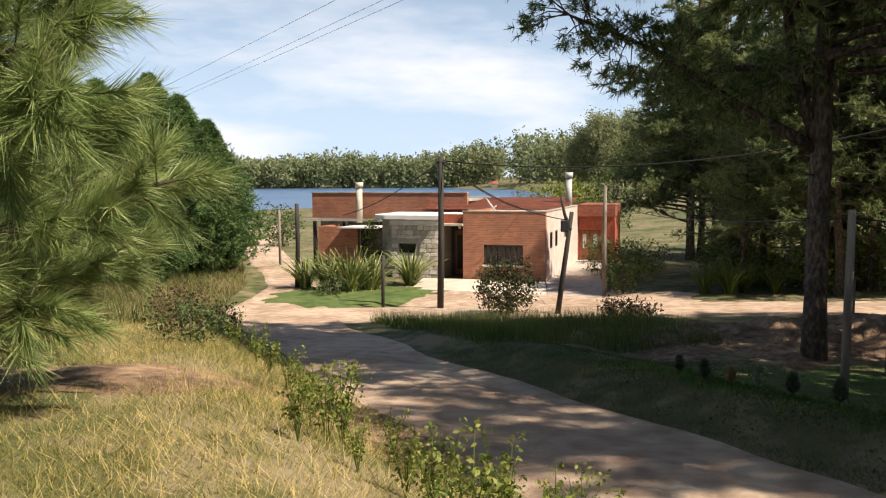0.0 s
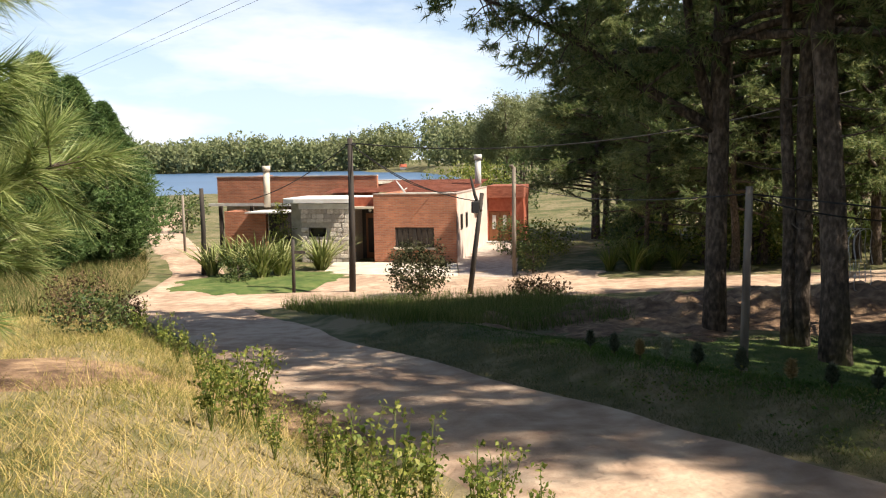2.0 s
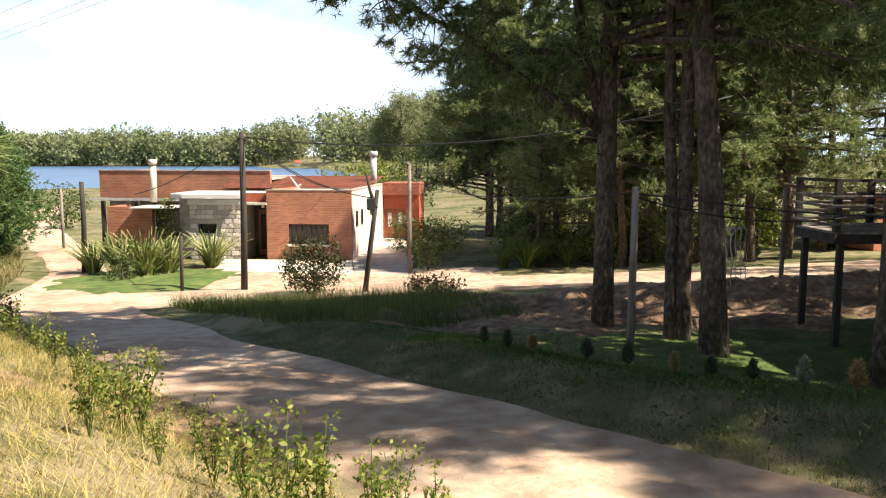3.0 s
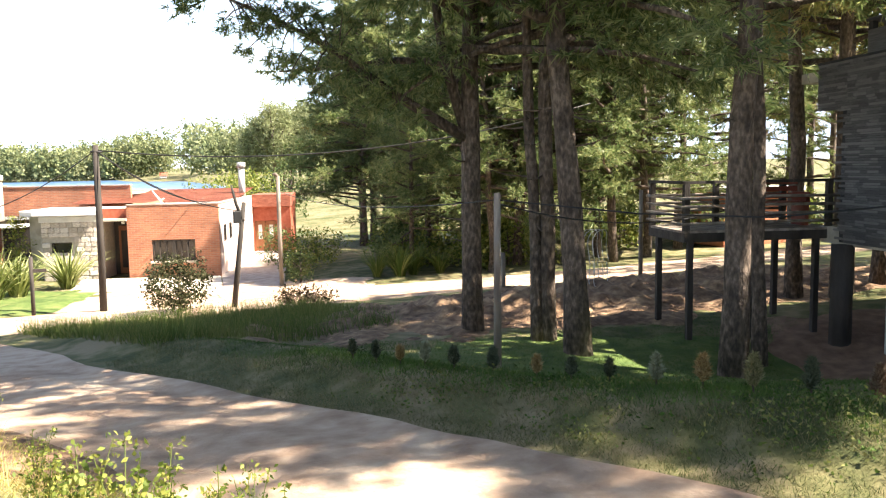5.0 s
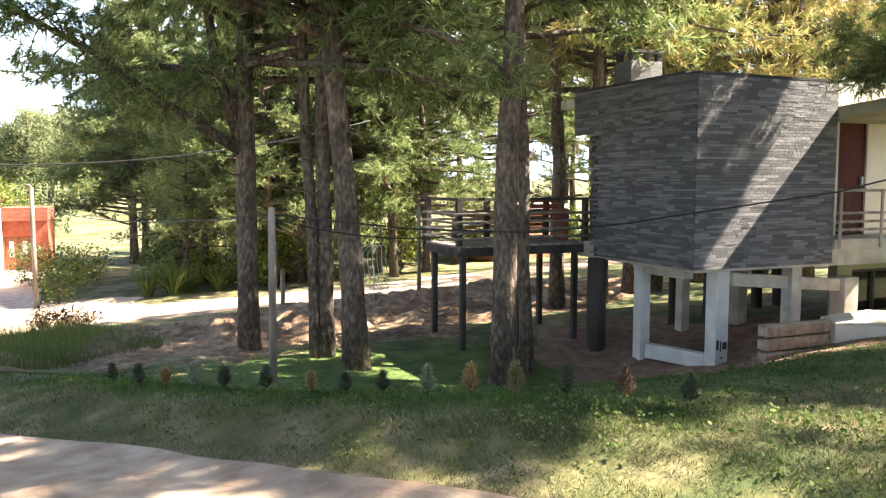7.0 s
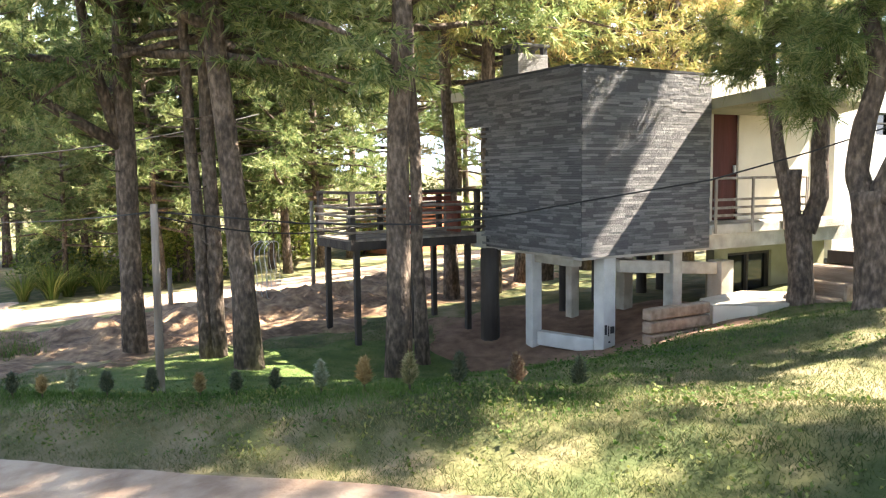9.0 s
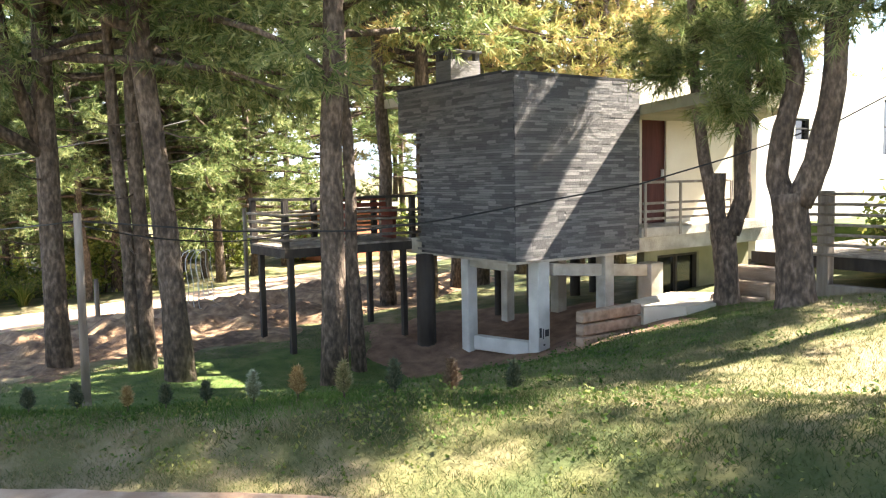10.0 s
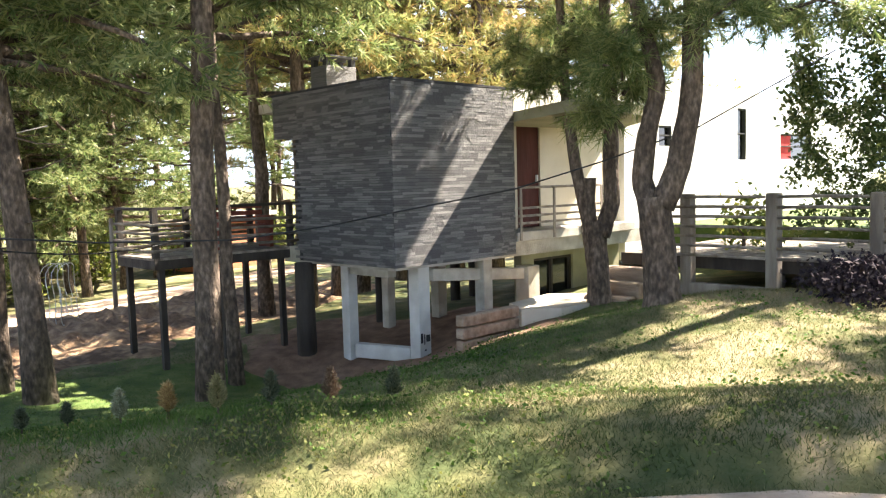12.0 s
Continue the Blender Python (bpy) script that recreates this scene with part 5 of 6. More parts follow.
# columns and beams
for x, y, z0, z1, w, m_ in [(0.87, 0.40, 0.9, 2.9, 0.135, "white_concrete"), (0.43, 1.85, 0.8, 2.9, 0.11, "white_concrete"), (2.35, 0.24, 1.3, 2.9, 0.12, "concrete"), (3.66, 0.28, 1.4, 2.66, 0.17, "concrete"),
                          (2.75, 1.9, 1.0, 2.9, 0.12, "concrete"), (1.9, 2.5, 1.0, 2.9, 0.1, "concrete")]:
    part("column", box((x - w, x + w, y - w, y + w, z0, z1), bevel=0.012), M[m_], sh)
for x, y, w in [(-0.05, 2.6, 0.19), (2.12, 3.05, 0.1), (3.02, 3.1, 0.07), (4.4, 3.1, 0.12), (5.05, 3.1, 0.15)]:
    part("timber_post", tubes("timber_post", [tube([(x, y, 0.8), (x, y, 2.92)], [w, w * 0.95], 9)], M["dark_wood"]), None, sh)
bm = box((1.03, 3.48, 0.2, 0.36, 2.62, 2.84), bevel=0.012)
for v in bm.verts:
    v.co.z -= 0.085 * (v.co.x - 1.03)
part("beam", bm, M["concrete"], sh, "pale concrete beam sloping down to a column")
part("beam", box((0.33, 0.53, 0.6, 1.7, 2.72, 2.898), bevel=0.012), M["concrete"], sh)
bm = box((-0.09, 0.09, -0.6, 0.6, 1.17, 1.43), bevel=0.012)
bmesh.ops.transform(bm, matrix=pose(0.65, 1.14, 0.0, 0, 0, 17.5), verts=bm.verts)
part("low_beam", bm, M["white_concrete"], sh, "white low concrete beam between two columns")
part("scribble", box((0.75, 0.8, 0.258, 0.263, 1.55, 1.72), (0.83, 0.85, 0.258, 0.263, 1.52, 1.7), (0.88, 0.97, 0.258, 0.263, 1.56, 1.68), (0.84, 0.88, 0.258, 0.263, 1.4, 1.43)), M["slate_dark"], sh, "dark unreadable marks on the column")
# porch: recessed door, cream wall, railing, roof edge
part("porch_wall", box((4.74, 7.6, 0.8, 1.0, 3.36, 5.63)), M["cream_plaster"], sh, "cream plaster wall of the porch")
part("porch_end", box((3.0, 4.0, 0.8, 1.0, 3.36, 5.63), (4.0, 4.74, 0.8, 1.0, 5.55, 5.63)), M["cream_plaster"], sh)
dn = part("door", box((4.0, 4.74, 0.84, 0.9, 3.37, 5.55), bevel=0.006), M["dark_door"], sh, "tall dark red-brown door")
part("door_handle", box((4.62, 4.66, 0.79, 0.838, 4.3, 4.45)), M["grey_paint"], dn)
bm = bmesh.new()
rim = [(3.01, -0.02), (1.95, -2.45), (4.9, -1.9), (7.55, 0.9), (3.01, 0.9)]
lo, hi = [bm.verts.new((x, y, 5.44)) for x, y in rim], [bm.verts.new((x, y, 5.63)) for x, y in rim]
bm.faces.new(hi), bm.faces.new(lo[::-1])
for i in range(len(rim)):
    bm.faces.new((lo[i], lo[(i + 1) % len(rim)], hi[(i + 1) % len(rim)], hi[i]))
bmesh.ops.recalc_face_normals(bm, faces=bm.faces)
part("porch_roof", bm, M["olive_plaster"], sh, "thin concrete canopy jutting out beside the slate wall")
part("parapet", box((3.02, 7.58, 0.02, 0.2, 5.634, 6.1), bevel=0.01), M["white_plaster"], sh)
part("porch_floor", box((3.02, 7.0, -0.05, 0.8, 3.18, 3.36), bevel=0.01), M["concrete"], sh)
rail = part("railing", box((3.07, 5.75, -0.04, 0.0, 4.18, 4.23), bevel=0.01), M["weathered_wood"], sh, "light wooden railing of the porch")
for x in (3.07, 4.08, 5.0, 5.68):
    part("rail_post", box((x, x + 0.06, -0.075, -0.052, 3.2, 4.2)), M["weathered_wood"], rail)
for z in (3.5, 3.64, 3.79):
    part("rail_bar", box((3.07, 5.75, -0.045, -0.005, z, z + 0.045)), M["weathered_wood"], rail)
part("lower_wall", wall_with(3.85, 7.3, 0.6, 0.8, 1.2, 3.18, [(4.24, 5.56, 1.2, 2.72)]), M["olive_plaster"], sh, "olive lower wall")
lwn = part("cellar_window", box((4.24, 5.56, 0.72, 0.76, 1.2, 2.72)), M["dark_glass"], sh, "dark cellar door under the porch")
part("window_frame", box((4.24, 4.3, 0.66, 0.72, 1.2, 2.72), (4.87, 4.93, 0.66, 0.72, 1.2, 2.72), (5.5, 5.56, 0.66, 0.72, 1.2, 2.72), (4.24, 5.56, 0.66, 0.72, 2.66, 2.72)), M["dark_wood"], lwn)
# white wing that runs on beside the terrace
HOLES = [(9.1, 9.7, 5.1, 5.6), (13.2, 13.75, 4.76, 6.2), (16.0, 18.4, 4.76, 5.55)]
part("wing_wall", wall_with(7.6, 24.0, 0.62, 0.8, 2.4, 6.7, HOLES), M["white_plaster"], sh, "bright white plaster wing")
part("wing_end", box((23.8, 24.0, 0.8, 3.8, 2.4, 6.7), (7.6, 7.8, 0.8, 3.8, 5.9, 6.7), (7.6, 24.0, 3.8, 4.0, 2.4, 6.7)), M["white_plaster"], sh)
part("wing_roof", box((7.8, 23.8, 0.8, 3.8, 6.4, 6.55)), M["white_concrete"], sh)
for a_, b_, c_, d_ in HOLES:
    w_ = part("window", box((a_, b_, 0.72, 0.75, c_, d_)), M["dark_glass"], sh)
    part("window_frame", box((a_, a_ + 0.04, 0.64, 0.72, c_, d_), (b_ - 0.04, b_, 0.64, 0.72, c_, d_), (a_, b_, 0.64, 0.72, d_ - 0.04, d_), (a_, b_, 0.64, 0.72, (c_ + d_) / 2, (c_ + d_) / 2 + 0.03)), M["slate_dark"], w_)
part("red_blind", box((16.1, 16.9, 0.69, 0.715, 4.8, 5.5)), M["red_curtain"], sh, "red blind in the window")
# timber terrace, steps and retaining sleepers
M["sleeper_wood"] = mat("sleeper_wood", [(0.16, 0.115, 0.08), (0.27, 0.20, 0.145), (0.36, 0.28, 0.21)], 7.0, 0.9, 0.5, 30, stretch=(1, 0.2, 1), coarse=0.5)
ter = thing("terrace", pose(11.18, 7.56, 0, 0, 0, -15), "raised timber terrace with a dark edge board", "terrace")
for i in range(19):
    y = -6.9 + i * 0.29
    part("board", box((4.5, 8.55, y, y + 0.28, 2.86, 2.92)), M["weathered_wood"], ter)
part("edge_board", box((4.42, 4.5, -6.95, -1.4, 2.72, 2.93)), M["dark_wood"], ter)
for y in (-6.5, -4.4, -2.4):
    part("support", box((4.55, 4.7, y, y + 0.15, 2.0, 2.72)), M["dark_wood"], ter)
for i, (x, z, w) in enumerate([(3.3, 2.28, 0.9), (3.62, 2.5, 0.95), (3.94, 2.72, 1.0)]):
    ob = thing("garden_step", sh.matrix_world @ pose(x, -1.9, z), "thick brown timber block used as a step", "step", "steps to the terrace")
    part("block", box((-0.16, 0.16, -w / 2, w / 2, -0.5, 0.0), bevel=0.03), M["sleeper_wood"], ob)
rw = thing("retaining_wall", sh.matrix_world @ pose(0.17, -1.3, 1.5, 0, 0, 0), "low retaining wall of stacked brown timber sleepers", "wall")
for i in range(4):
    part("sleeper", box((0.0, 1.32, -0.08, 0.1, i * 0.2, i * 0.2 + 0.175), bevel=0.02), M["sleeper_wood"], rw)
ts = slab("terrace_slab", [(12.35, 5.85), (12.75, 5.3), (13.9, 4.85), (14.75, 5.15), (14.2, 6.2), (12.9, 6.35)], 1.3, 2.2, M["pale_slab"], "pale concrete landing below the porch", "paving")

# ---------------------------------------------------------------- rail fence by the road
rf = thing("rail_fence", pose(11.18, 7.56, 0, 0, 0, -15), "weathered wooden fence with square posts and thin rails", "fence")
ys = [-2.92, -4.43, -5.98, -7.6, -9.2]
for y in ys:
    part("post", box((4.09, 4.29, y - 0.1, y + 0.1, 2.0, 4.03), bevel=0.015), M["weathered_wood"], rf)
for i in range(len(ys) - 1):
    y1, y0 = ys[i] + (0.45 if i == 0 else -0.1), ys[i + 1] + 0.1
    for j in range(7):
        z = 2.98 + j * 0.165
        part("rail", tubes("rail", [tube([(4.08, y1, z), (4.06, (y0 + y1) / 2, z + 0.012), (4.08, y0, z)], [0.026, 0.028, 0.026], 6)], M["weathered_wood"]), None, rf)
    part("bottom_beam", box((4.1, 4.28, y0, y1, 2.22, 2.5), bevel=0.015), M["weathered_wood"], rf)
yard = slab("yard_grass", [(19.6, 5.6), (17.8, -2.0), (36.0, -6.0), (36.0, 1.8)], 1.5, 3.2, M["lawn"], "sunlit grass yard behind the fence", "lawn")

# ---------------------------------------------------------------- timber deck on posts
dk = thing("timber_deck", pose(11.18, 7.56, 0, 0, 0, -15), "dark timber deck on tall posts with rail fencing", "deck")
part("joist_front", box((-2.65, 0.25, 3.2, 3.3, 2.98, 3.14)), M["dark_wood"], dk)
part("joist_back", box((-2.65, 0.25, 4.7, 4.8, 2.98, 3.14)), M["dark_wood"], dk)
part("joist_end", box((-2.65, -2.55, 3.3, 4.7, 2.98, 3.14)), M["dark_wood"], dk)
for i in range(20):
    x = -2.65 + i * 0.146
    part("board", box((x, x + 0.138, 3.2, 4.8, 3.14, 3.18)), M["weathered_wood"], dk)
for x, y in [(-2.5, 3.3), (-0.1, 3.3), (-1.3, 3.35), (-2.5, 4.65), (-0.1, 4.65)]:
    part("leg", box((x - 0.05, x + 0.05, y - 0.05, y + 0.05, 0.7, 3.0)), M["dark_wood"], dk)
for x, y in [(-2.6, 3.25), (-1.3, 3.25), (0.1, 3.25), (-2.6, 4.75), (-1.3, 4.75), (0.1, 4.75), (0.55, 3.25)]:
    part("rail_post", box((x - 0.05, x + 0.05, y - 0.05, y + 0.05, 3.14, 4.02)), M["dark_wood"], dk)
for z in (3.3, 3.45, 3.6, 3.75):
    part("rail", tubes("rail", [tube([(-2.7, 3.2, z), (-1.3, 3.18, z + 0.02), (0.6, 3.2, z)], [0.028] * 3, 6)], M["weathered_wood"]), None, dk)
    part("rail", tubes("rail", [tube([(-2.66, 3.2, z), (-2.68, 4.0, z), (-2.66, 4.8, z)], [0.028] * 3, 6)], M["weathered_wood"]), None, dk)
    part("rail", tubes("rail", [tube([(-2.7, 4.8, z), (0.2, 4.8, z)], [0.028] * 2, 6)], M["weathered_wood"]), None, dk)
part("handrail", box((-2.7, 0.6, 3.2, 3.29, 4.0, 4.05)), M["dark_wood"], dk)
part("handrail", box((-2.66, -2.56, 3.3, 4.8, 4.0, 4.05)), M["dark_wood"], dk)
bench = thing("garden_bench", sh.matrix_world @ pose(-0.55, 3.9, 3.18), "red-brown slatted garden bench on the deck", "bench")
for x in (-0.5, 0.5):
    part("leg", box((x - 0.04, x + 0.04, -0.22, 0.22, 0, 0.42)), M["red_wood"], bench)
    part("arm", box((x - 0.04, x + 0.04, -0.25, 0.22, 0.42, 0.62)), M["red_wood"], bench)
for i in range(4):
    part("seat_slat", box((-0.56, 0.56, -0.22 + i * 0.11, -0.13 + i * 0.11, 0.42, 0.45)), M["red_wood"], bench)
for i in range(3):
    part("back_slat", box((-0.56, 0.56, 0.2, 0.23, 0.5 + i * 0.13, 0.59 + i * 0.13)), M["red_wood"], bench)
pot = thing("flower_pot", sh.matrix_world @ pose(-0.85, 4.4, 3.18), "terracotta pot with a bright leafy plant on the deck", "pot")
part("pot", tubes("pot", [tube([(0, 0, 0), (0, 0, 0.62)], [0.12, 0.17], 12)], M["terracotta"]), None, pot)
v = np.random.default_rng(6)
part("plant", soup("leaves", leaf_cloud(v, v.normal(0, 0.16, (40, 3)) * (1.4, 1, 0.6) + (0, 0, 0.85), 8, 0.06, 0.12), M["bright_leaves"]), None, pot)
nb = thing("neighbour_hut", pose(27, 29, ground_z(27, 29)), "pale hut with a terracotta wall seen through the wood", "hut")
part("wall", box((-2, 2, -1.5, 1.5, 0, 2.4)), M["terracotta"], nb)
part("roof", box((-2.3, 2.3, -1.9, 1.9, 2.4, 2.6)), M["white_concrete"], nb)

# ---------------------------------------------------------------- saplings along the bank
for nm, a_, b_ in (("sapling_pale", (0.16, 0.19, 0.11), (0.36, 0.38, 0.27)), ("sapling_tan", (0.22, 0.15, 0.06), (0.40, 0.31, 0.15)), ("sapling_olive", (0.13, 0.13, 0.06), (0.27, 0.25, 0.13)),
                   ("sapling_dark", (0.045, 0.06, 0.035), (0.12, 0.14, 0.09)), ("sapling_brown", (0.10, 0.06, 0.04), (0.20, 0.15, 0.10))):
    M[nm] = mat(nm, [a_, b_], 3.0, 0.8, per_island=0.6, translucent=0.15, spec=0.1)


def sapling(i, x, y, m_, h):
    ob = thing("sapling", pose(x, y, ground_z(x, y)), "small conifer sapling planted along the bank" if m_ not in ("sapling_tan", "sapling_brown") else "small yellowed conifer sapling planted along the bank", "sapling", "saplings along the bank")
    g = np.random.default_rng(400 + i)
    n = 170
    f = g.random(n)
    w = g.random(n) * 6.283
    rr = 0.155 * h / 0.5 * (1 - f) ** 0.6 * np.sqrt(g.random(n)) * np.minimum(1, 0.4 + 3 * f)
    c = np.stack([rr * np.cos(w), rr * np.sin(w), 0.08 + f * h * 0.9], 1)
    d = unit(np.stack([np.cos(w) * 0.6, np.sin(w) * 0.6, np.full(n, 1.0)], 1))
    part("foliage", soup("foliage", needle_tufts(g, c, d, 8, 0.06, 0.012, 0.5), M[m_]), None, ob)
    part("stem", tubes("stem", [tube([(0, 0, -0.05), (0, 0, h * 0.8)], [0.012, 0.006], 5)], M["pine_bark"]), None, ob)


pr = random.Random(71)
for i, (x, y, m_) in enumerate([(3.12, 10.4, 3), (3.27, 9.85, 3), (3.41, 9.3, 1), (3.62, 9.0, 0), (3.85, 8.65, 3), (4.1, 8.1, 3), (4.35, 7.55, 1), (4.51, 7.11, 3), (4.7, 6.7, 3), (4.9, 6.22, 0),
                                (4.92, 5.6, 1), (5.1, 5.19, 2), (5.42, 4.88, 4), (6.06, 4.75, 5), (6.57, 4.4, 4)]):
    sapling(i, x, y, ("sapling_pale", "sapling_tan", "sapling_olive", "sapling_dark", "sapling_dark", "sapling_brown")[m_], pr.uniform(0.16, 0.22) if i < 9 else pr.uniform(0.23, 0.28))

# ---------------------------------------------------------------- grass, weeds
def blades(rng, x, y, h0, h1, w, lean):
    n = len(x)
    z = height(x, y) - 0.01
    b = np.stack([x, y, z], 1)
    h = rng.uniform(h0, h1, (n, 1))
    a = rng.random(n) * 6.283
    side = np.stack([np.cos(a), np.sin(a), np.zeros(n)], 1) * w / 2
    tip = b + np.concatenate([rng.normal(0, lean, (n, 2)) * h, h], 1)
    return np.stack([b - side, b + side, tip], 1)


rng = np.random.default_rng(8)


def scatter(n, x0, x1, y0, y1, keep):
    x, y = rng.uniform(x0, x1, n), rng.uniform(y0, y1, n)
    k = keep(x, y)
    return x[k], y[k]


def left_bank(x, y):
    s_ = road_side(x, y)
    d = np.hypot(x, y)
    thin = 0.5 + 0.5 * np.sin(x * 1.7 + 1.1 * y) * np.sin(y * 1.3 - x)
    return (s_ < -1.45) & (s_ > -9) & (d > 2.0) & (np.hypot((x + 3.6) / 2.4, (y - 7.6) / 1.5) > 0.35 + 0.55 * rng.random(len(x))) & (rng.random(len(x)) < np.clip(9.0 / d, 0.15, 1) * (0.45 + 0.55 * thin))


x, y = scatter(330000, -9, 2, 1.5, 20, left_bank)
tagged(new("dry_grass", soup("dry_grass", blades(rng, x, y, 0.035, 0.14, 0.0065, 0.95), M["dry_grass"])), "sunlit dry and green grass on the bank", "grass", kind="stuff")
x, y = scatter(12000, -9, 2, 1.5, 24, left_bank)
tagged(new("tall_dry_grass", soup("tall_dry_grass", blades(rng, x, y, 0.14, 0.36, 0.006, 0.45), M["dry_grass"])), "taller seeding grass stalks on the bank", "grass", kind="stuff")


def right_bank(x, y):
    s_ = road_side(x, y)
    d = np.hypot(x, y)
    return (s_ > 1.25) & (d < 17) & (np.hypot((x - 12.2) / 2.6, (y - 8.3) / 3.2) > 0.9) & (np.hypot((x - 11) / 9, (y - 16.3) / 3.6) > 1.0) & (rng.random(len(x)) < np.clip(6.5 / d, 0, 1) ** 1.2) & ((x < 13.5) | (y < 3))


M["lush_blade"] = mat("lush_blade", [(0.03, 0.065, 0.01), (0.055, 0.115, 0.02), (0.11, 0.17, 0.04)], 0.9, 0.7, per_island=0.5, coarse=0.6, translucent=0.3, spec=0.15)
x, y = scatter(650000, 0, 14, -1, 15, right_bank)
q = road_side(x, y)
hollow = (q > 2.5 + 0.3 * np.sin(y * 1.9)) & (y > 4.2 + 0.25 * np.clip(8 - x, -4, 4)) & (rng.random(len(x)) < 0.9)
tagged(new("short_grass", soup("short_grass", blades(rng, x[~hollow], y[~hollow], 0.018, 0.07, 0.008, 0.8), M["lawn_blade"])), "short dry and green grass on the sloping bank", "grass", kind="stuff")
tagged(new("short_grass", soup("short_grass", blades(rng, x[hollow], y[hollow], 0.015, 0.06, 0.008, 0.7), M["lush_blade"])), "short fresh green grass in the hollow under the pines", "grass", kind="stuff")
x, y = scatter(60000, 2, 8.5, 3.5, 12, lambda x, y: np.abs(road_side(x, y) - 2.75 + rng.normal(0, 0.22, len(x))) < 0.32)
tagged(new("lush_grass", soup("lush_grass", blades(rng, x, y, 0.04, 0.11, 0.008, 0.5), M["lush_blade"])), "longer bright green grass along the crest of the bank", "grass", kind="stuff")
x, y = scatter(1500, 2.5, 12, -0.5, 8, lambda x, y: (road_side(x, y) > 1.9) & (np.sin(x * 1.1 + 2) * np.sin(y * 1.4 + x * 0.5) > -0.2))
c = np.stack([x, y, height(x, y) + 0.02], 1)
tagged(new("lawn_weeds", soup("lawn_weeds", leaf_cloud(rng, c, 7, 0.035, 0.05, 0.5), M["lush_blade"])), "flat leafy rosettes scattered in the grass", "weeds", kind="stuff")
x, y = scatter(26000, -2.5, 8, 15, 23.2, lambda x, y: (road_side(x, y) > 2.2) & (y < 22.4 - 0.1 * x) & (x < 5.5 + 0 * y))
tagged(new("verge_grass", soup("verge_grass", blades(rng, x, y, 0.15, 0.5, 0.016, 0.35), M["grass_blade"])), "rough tall grass on the verge below the poles", "grass", kind="stuff")
x, y = scatter(9000, 2.0, 9.5, 0.5, 9, lambda x, y: (road_side(x, y) > 1.5) & (road_side(x, y) < 3.4) & (np.sin(x * 2.3) * np.sin(y * 2.9 + x) + rng.normal(0, 0.35, len(x)) > 0.1))
c = np.stack([x, y, height(x, y) + 0.03], 1)
tagged(new("bank_weeds", soup("bank_weeds", leaf_cloud(rng, c, 3, 0.035, 0.045), M["grass_blade"])), "low leafy weeds on the cut bank", "weeds", kind="stuff")
x, y = scatter(60000, -16, -4, 15, 50, lambda x, y: (road_side(x, y) < -2.0))
tagged(new("slope_scrub", soup("slope_scrub", blades(rng, x, y, 0.12, 0.5, 0.03, 0.5), M["scrub"])), "rough tan and green grass on the far slope", "scrub", kind="stuff")


def weed(seed, h):
    pr, g = random.Random(seed), np.random.default_rng(seed)
    tb, C = [], []
    for i in range(7):
        a, t = pr.uniform(0, 6.283), pr.uniform(0.05, 0.45)
        L = h * pr.uniform(0.6, 1.0)
        e = Vector((math.cos(a) * t * L, math.sin(a) * t * L, L))
        tb.append(tube([(0, 0, -0.03), e * 0.5 + Vector((0, 0, 0.05)), e], [0.006, 0.005, 0.003], 4, cap=False))
        for j in range(16):
            C.append(tuple(e * pr.uniform(0.3, 1.0) + Vector((pr.gauss(0, .03), pr.gauss(0, .03), 0))))
    return [tubes("stalk", [q], M["grass_blade"]) for q in tb], soup("leaves", leaf_cloud(g, np.array(C), 3, 0.025, 0.05), M["bright_leaves"])


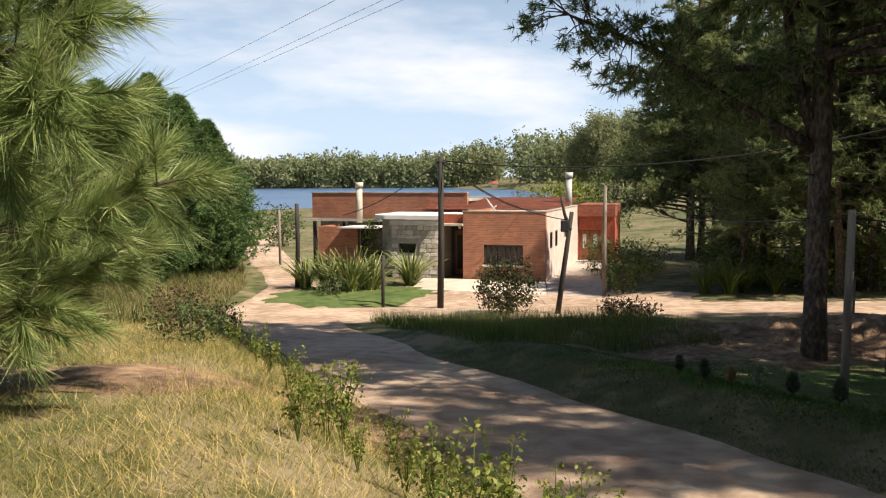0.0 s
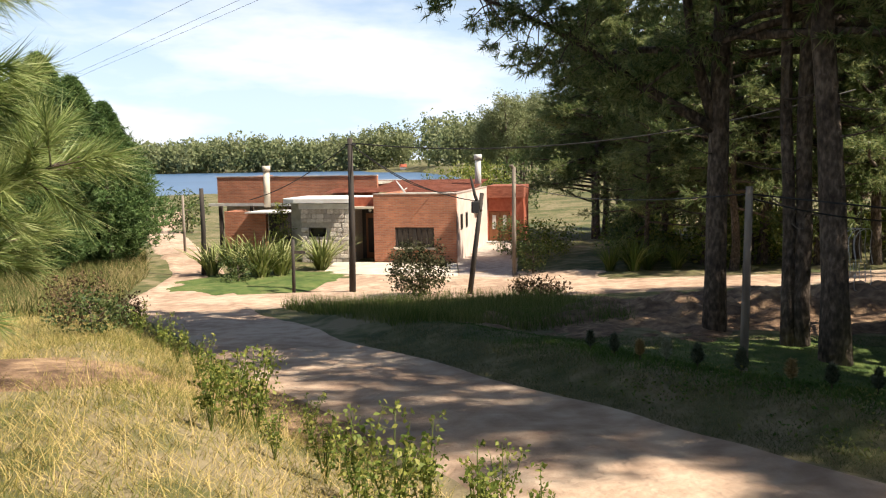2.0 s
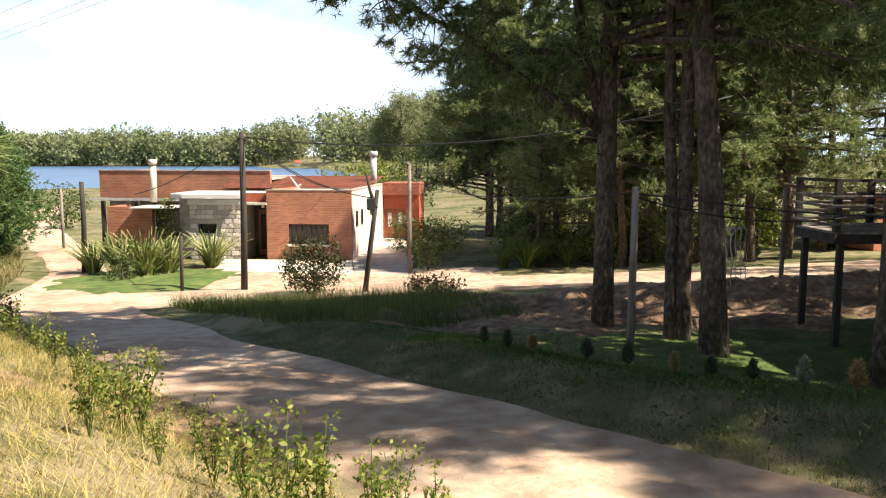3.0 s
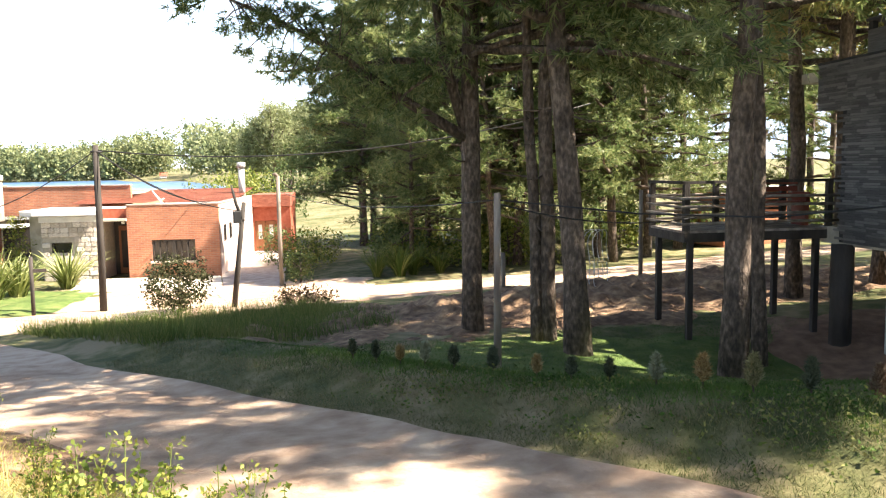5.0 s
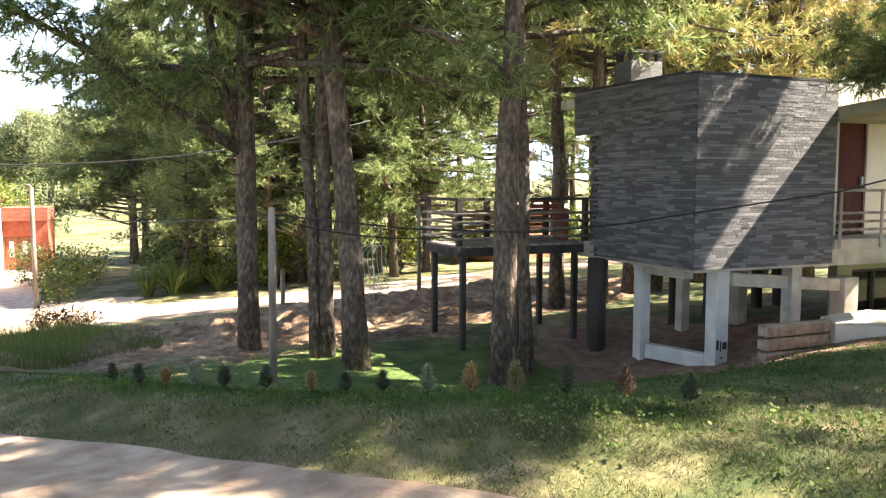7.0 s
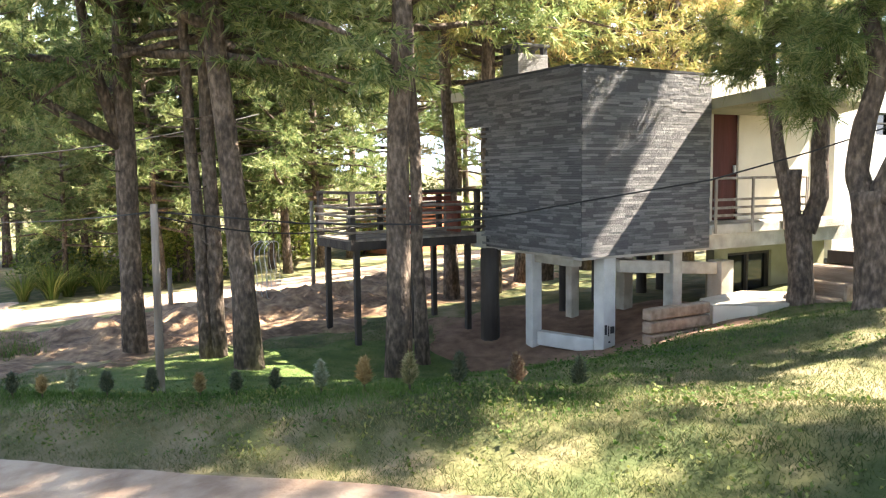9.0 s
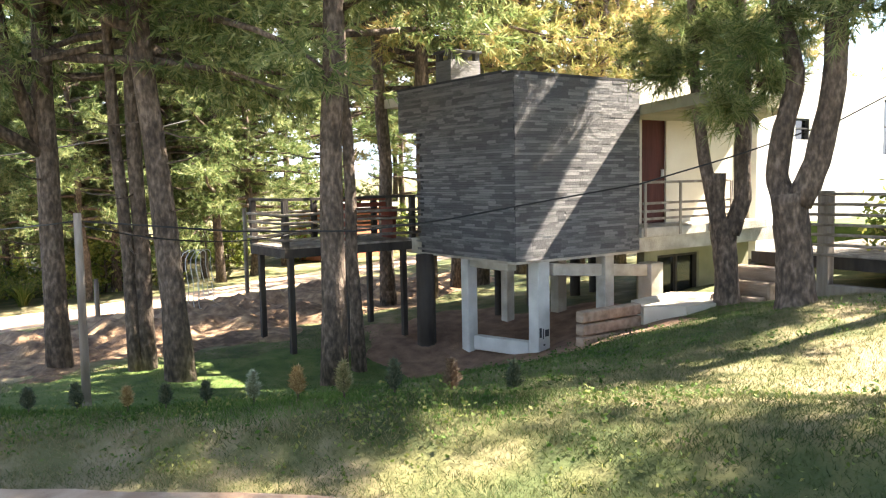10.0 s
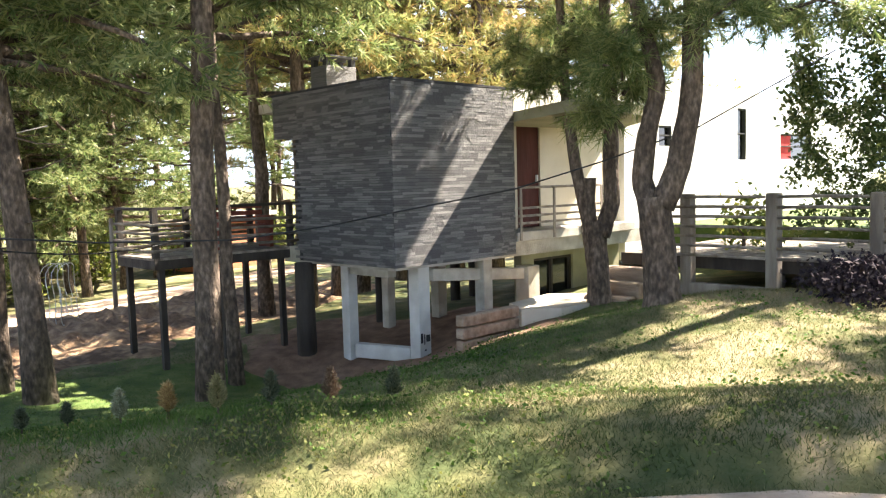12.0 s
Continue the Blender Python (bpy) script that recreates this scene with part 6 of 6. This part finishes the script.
WEEDS = [weed(500 + i, 0.75) for i in range(4)]
pr = random.Random(88)
spots = [(0.15, 4.35, 1.0), (0.35, 4.6, 0.9), (0.6, 4.2, 0.85), (-0.05, 4.7, 0.8), (0.8, 4.5, 0.75), (-0.25, 5.1, 0.7), (-1.05, 5.6, 0.8), (-0.9, 6.0, 0.9), (-0.85, 6.5, 1.0), (-1.2, 7.0, 0.7), (-1.5, 8.5, 0.7), (-1.9, 9.6, 0.8), (-2.4, 10.8, 0.8), (0.0, 3.9, 0.7), (0.9, 3.9, 0.8), (-0.6, 5.4, 0.6), (-2.9, 12.2, 0.9), (-3.6, 13.6, 0.9), (1.1, 3.5, 0.7), (-0.45, 6.9, 0.6)]
for i, (x, y, sc) in enumerate(spots):
    ob = thing("roadside_weed", pose(x, y, ground_z(x, y), 0, 0, i * 63) @ Matrix.Scale(sc, 4), "leafy roadside weed with thin upright stalks", "weed", "weeds along the road's edge")
    for st in WEEDS[i % 4][0]:
        part("stalk", st, None, ob)
    part("foliage", WEEDS[i % 4][1], None, ob)

# ---------------------------------------------------------------- far hut and wire reel
hut = thing("lake_hut", pose(42, 655, ground_z(42, 655)) @ Matrix.Scale(0.6, 4), "tiny hut with a dark red roof on the far shore", "hut")
part("wall", box((-4, 4, -3, 3, -0.5, 2.6)), M["white_plaster"], hut)
bm = bmesh.new()
q = [bm.verts.new(p) for p in ((-5, -4, 2.4), (5, -4, 2.4), (5, 0, 6.5), (-5, 0, 6.5), (-5, 4, 2.4), (5, 4, 2.4))]
bm.faces.new((q[0], q[1], q[2], q[3])), bm.faces.new((q[3], q[2], q[5], q[4])), bm.faces.new((q[0], q[3], q[4])), bm.faces.new((q[1], q[5], q[2]))
part("roof", bm, M["red_fascia"], hut)
reel = thing("wire_reel", pose(11.2, 16.8, ground_z(11.2, 16.8) + 0.85, 0, 12, 40), "loose coil of thin fence wire on the heaped earth", "wire coil")
for i in range(4):
    c = [(0.72 * math.cos(a * 0.3142), 0.12 * (i - 1.5) + 0.06 * math.sin(a), 0.72 * math.sin(a * 0.3142)) for a in range(21)]
    part("wire_loop", tubes("wire_loop", [tube(c, [0.01] * 21, 4, cap=False)], M["grey_paint"]), None, reel)
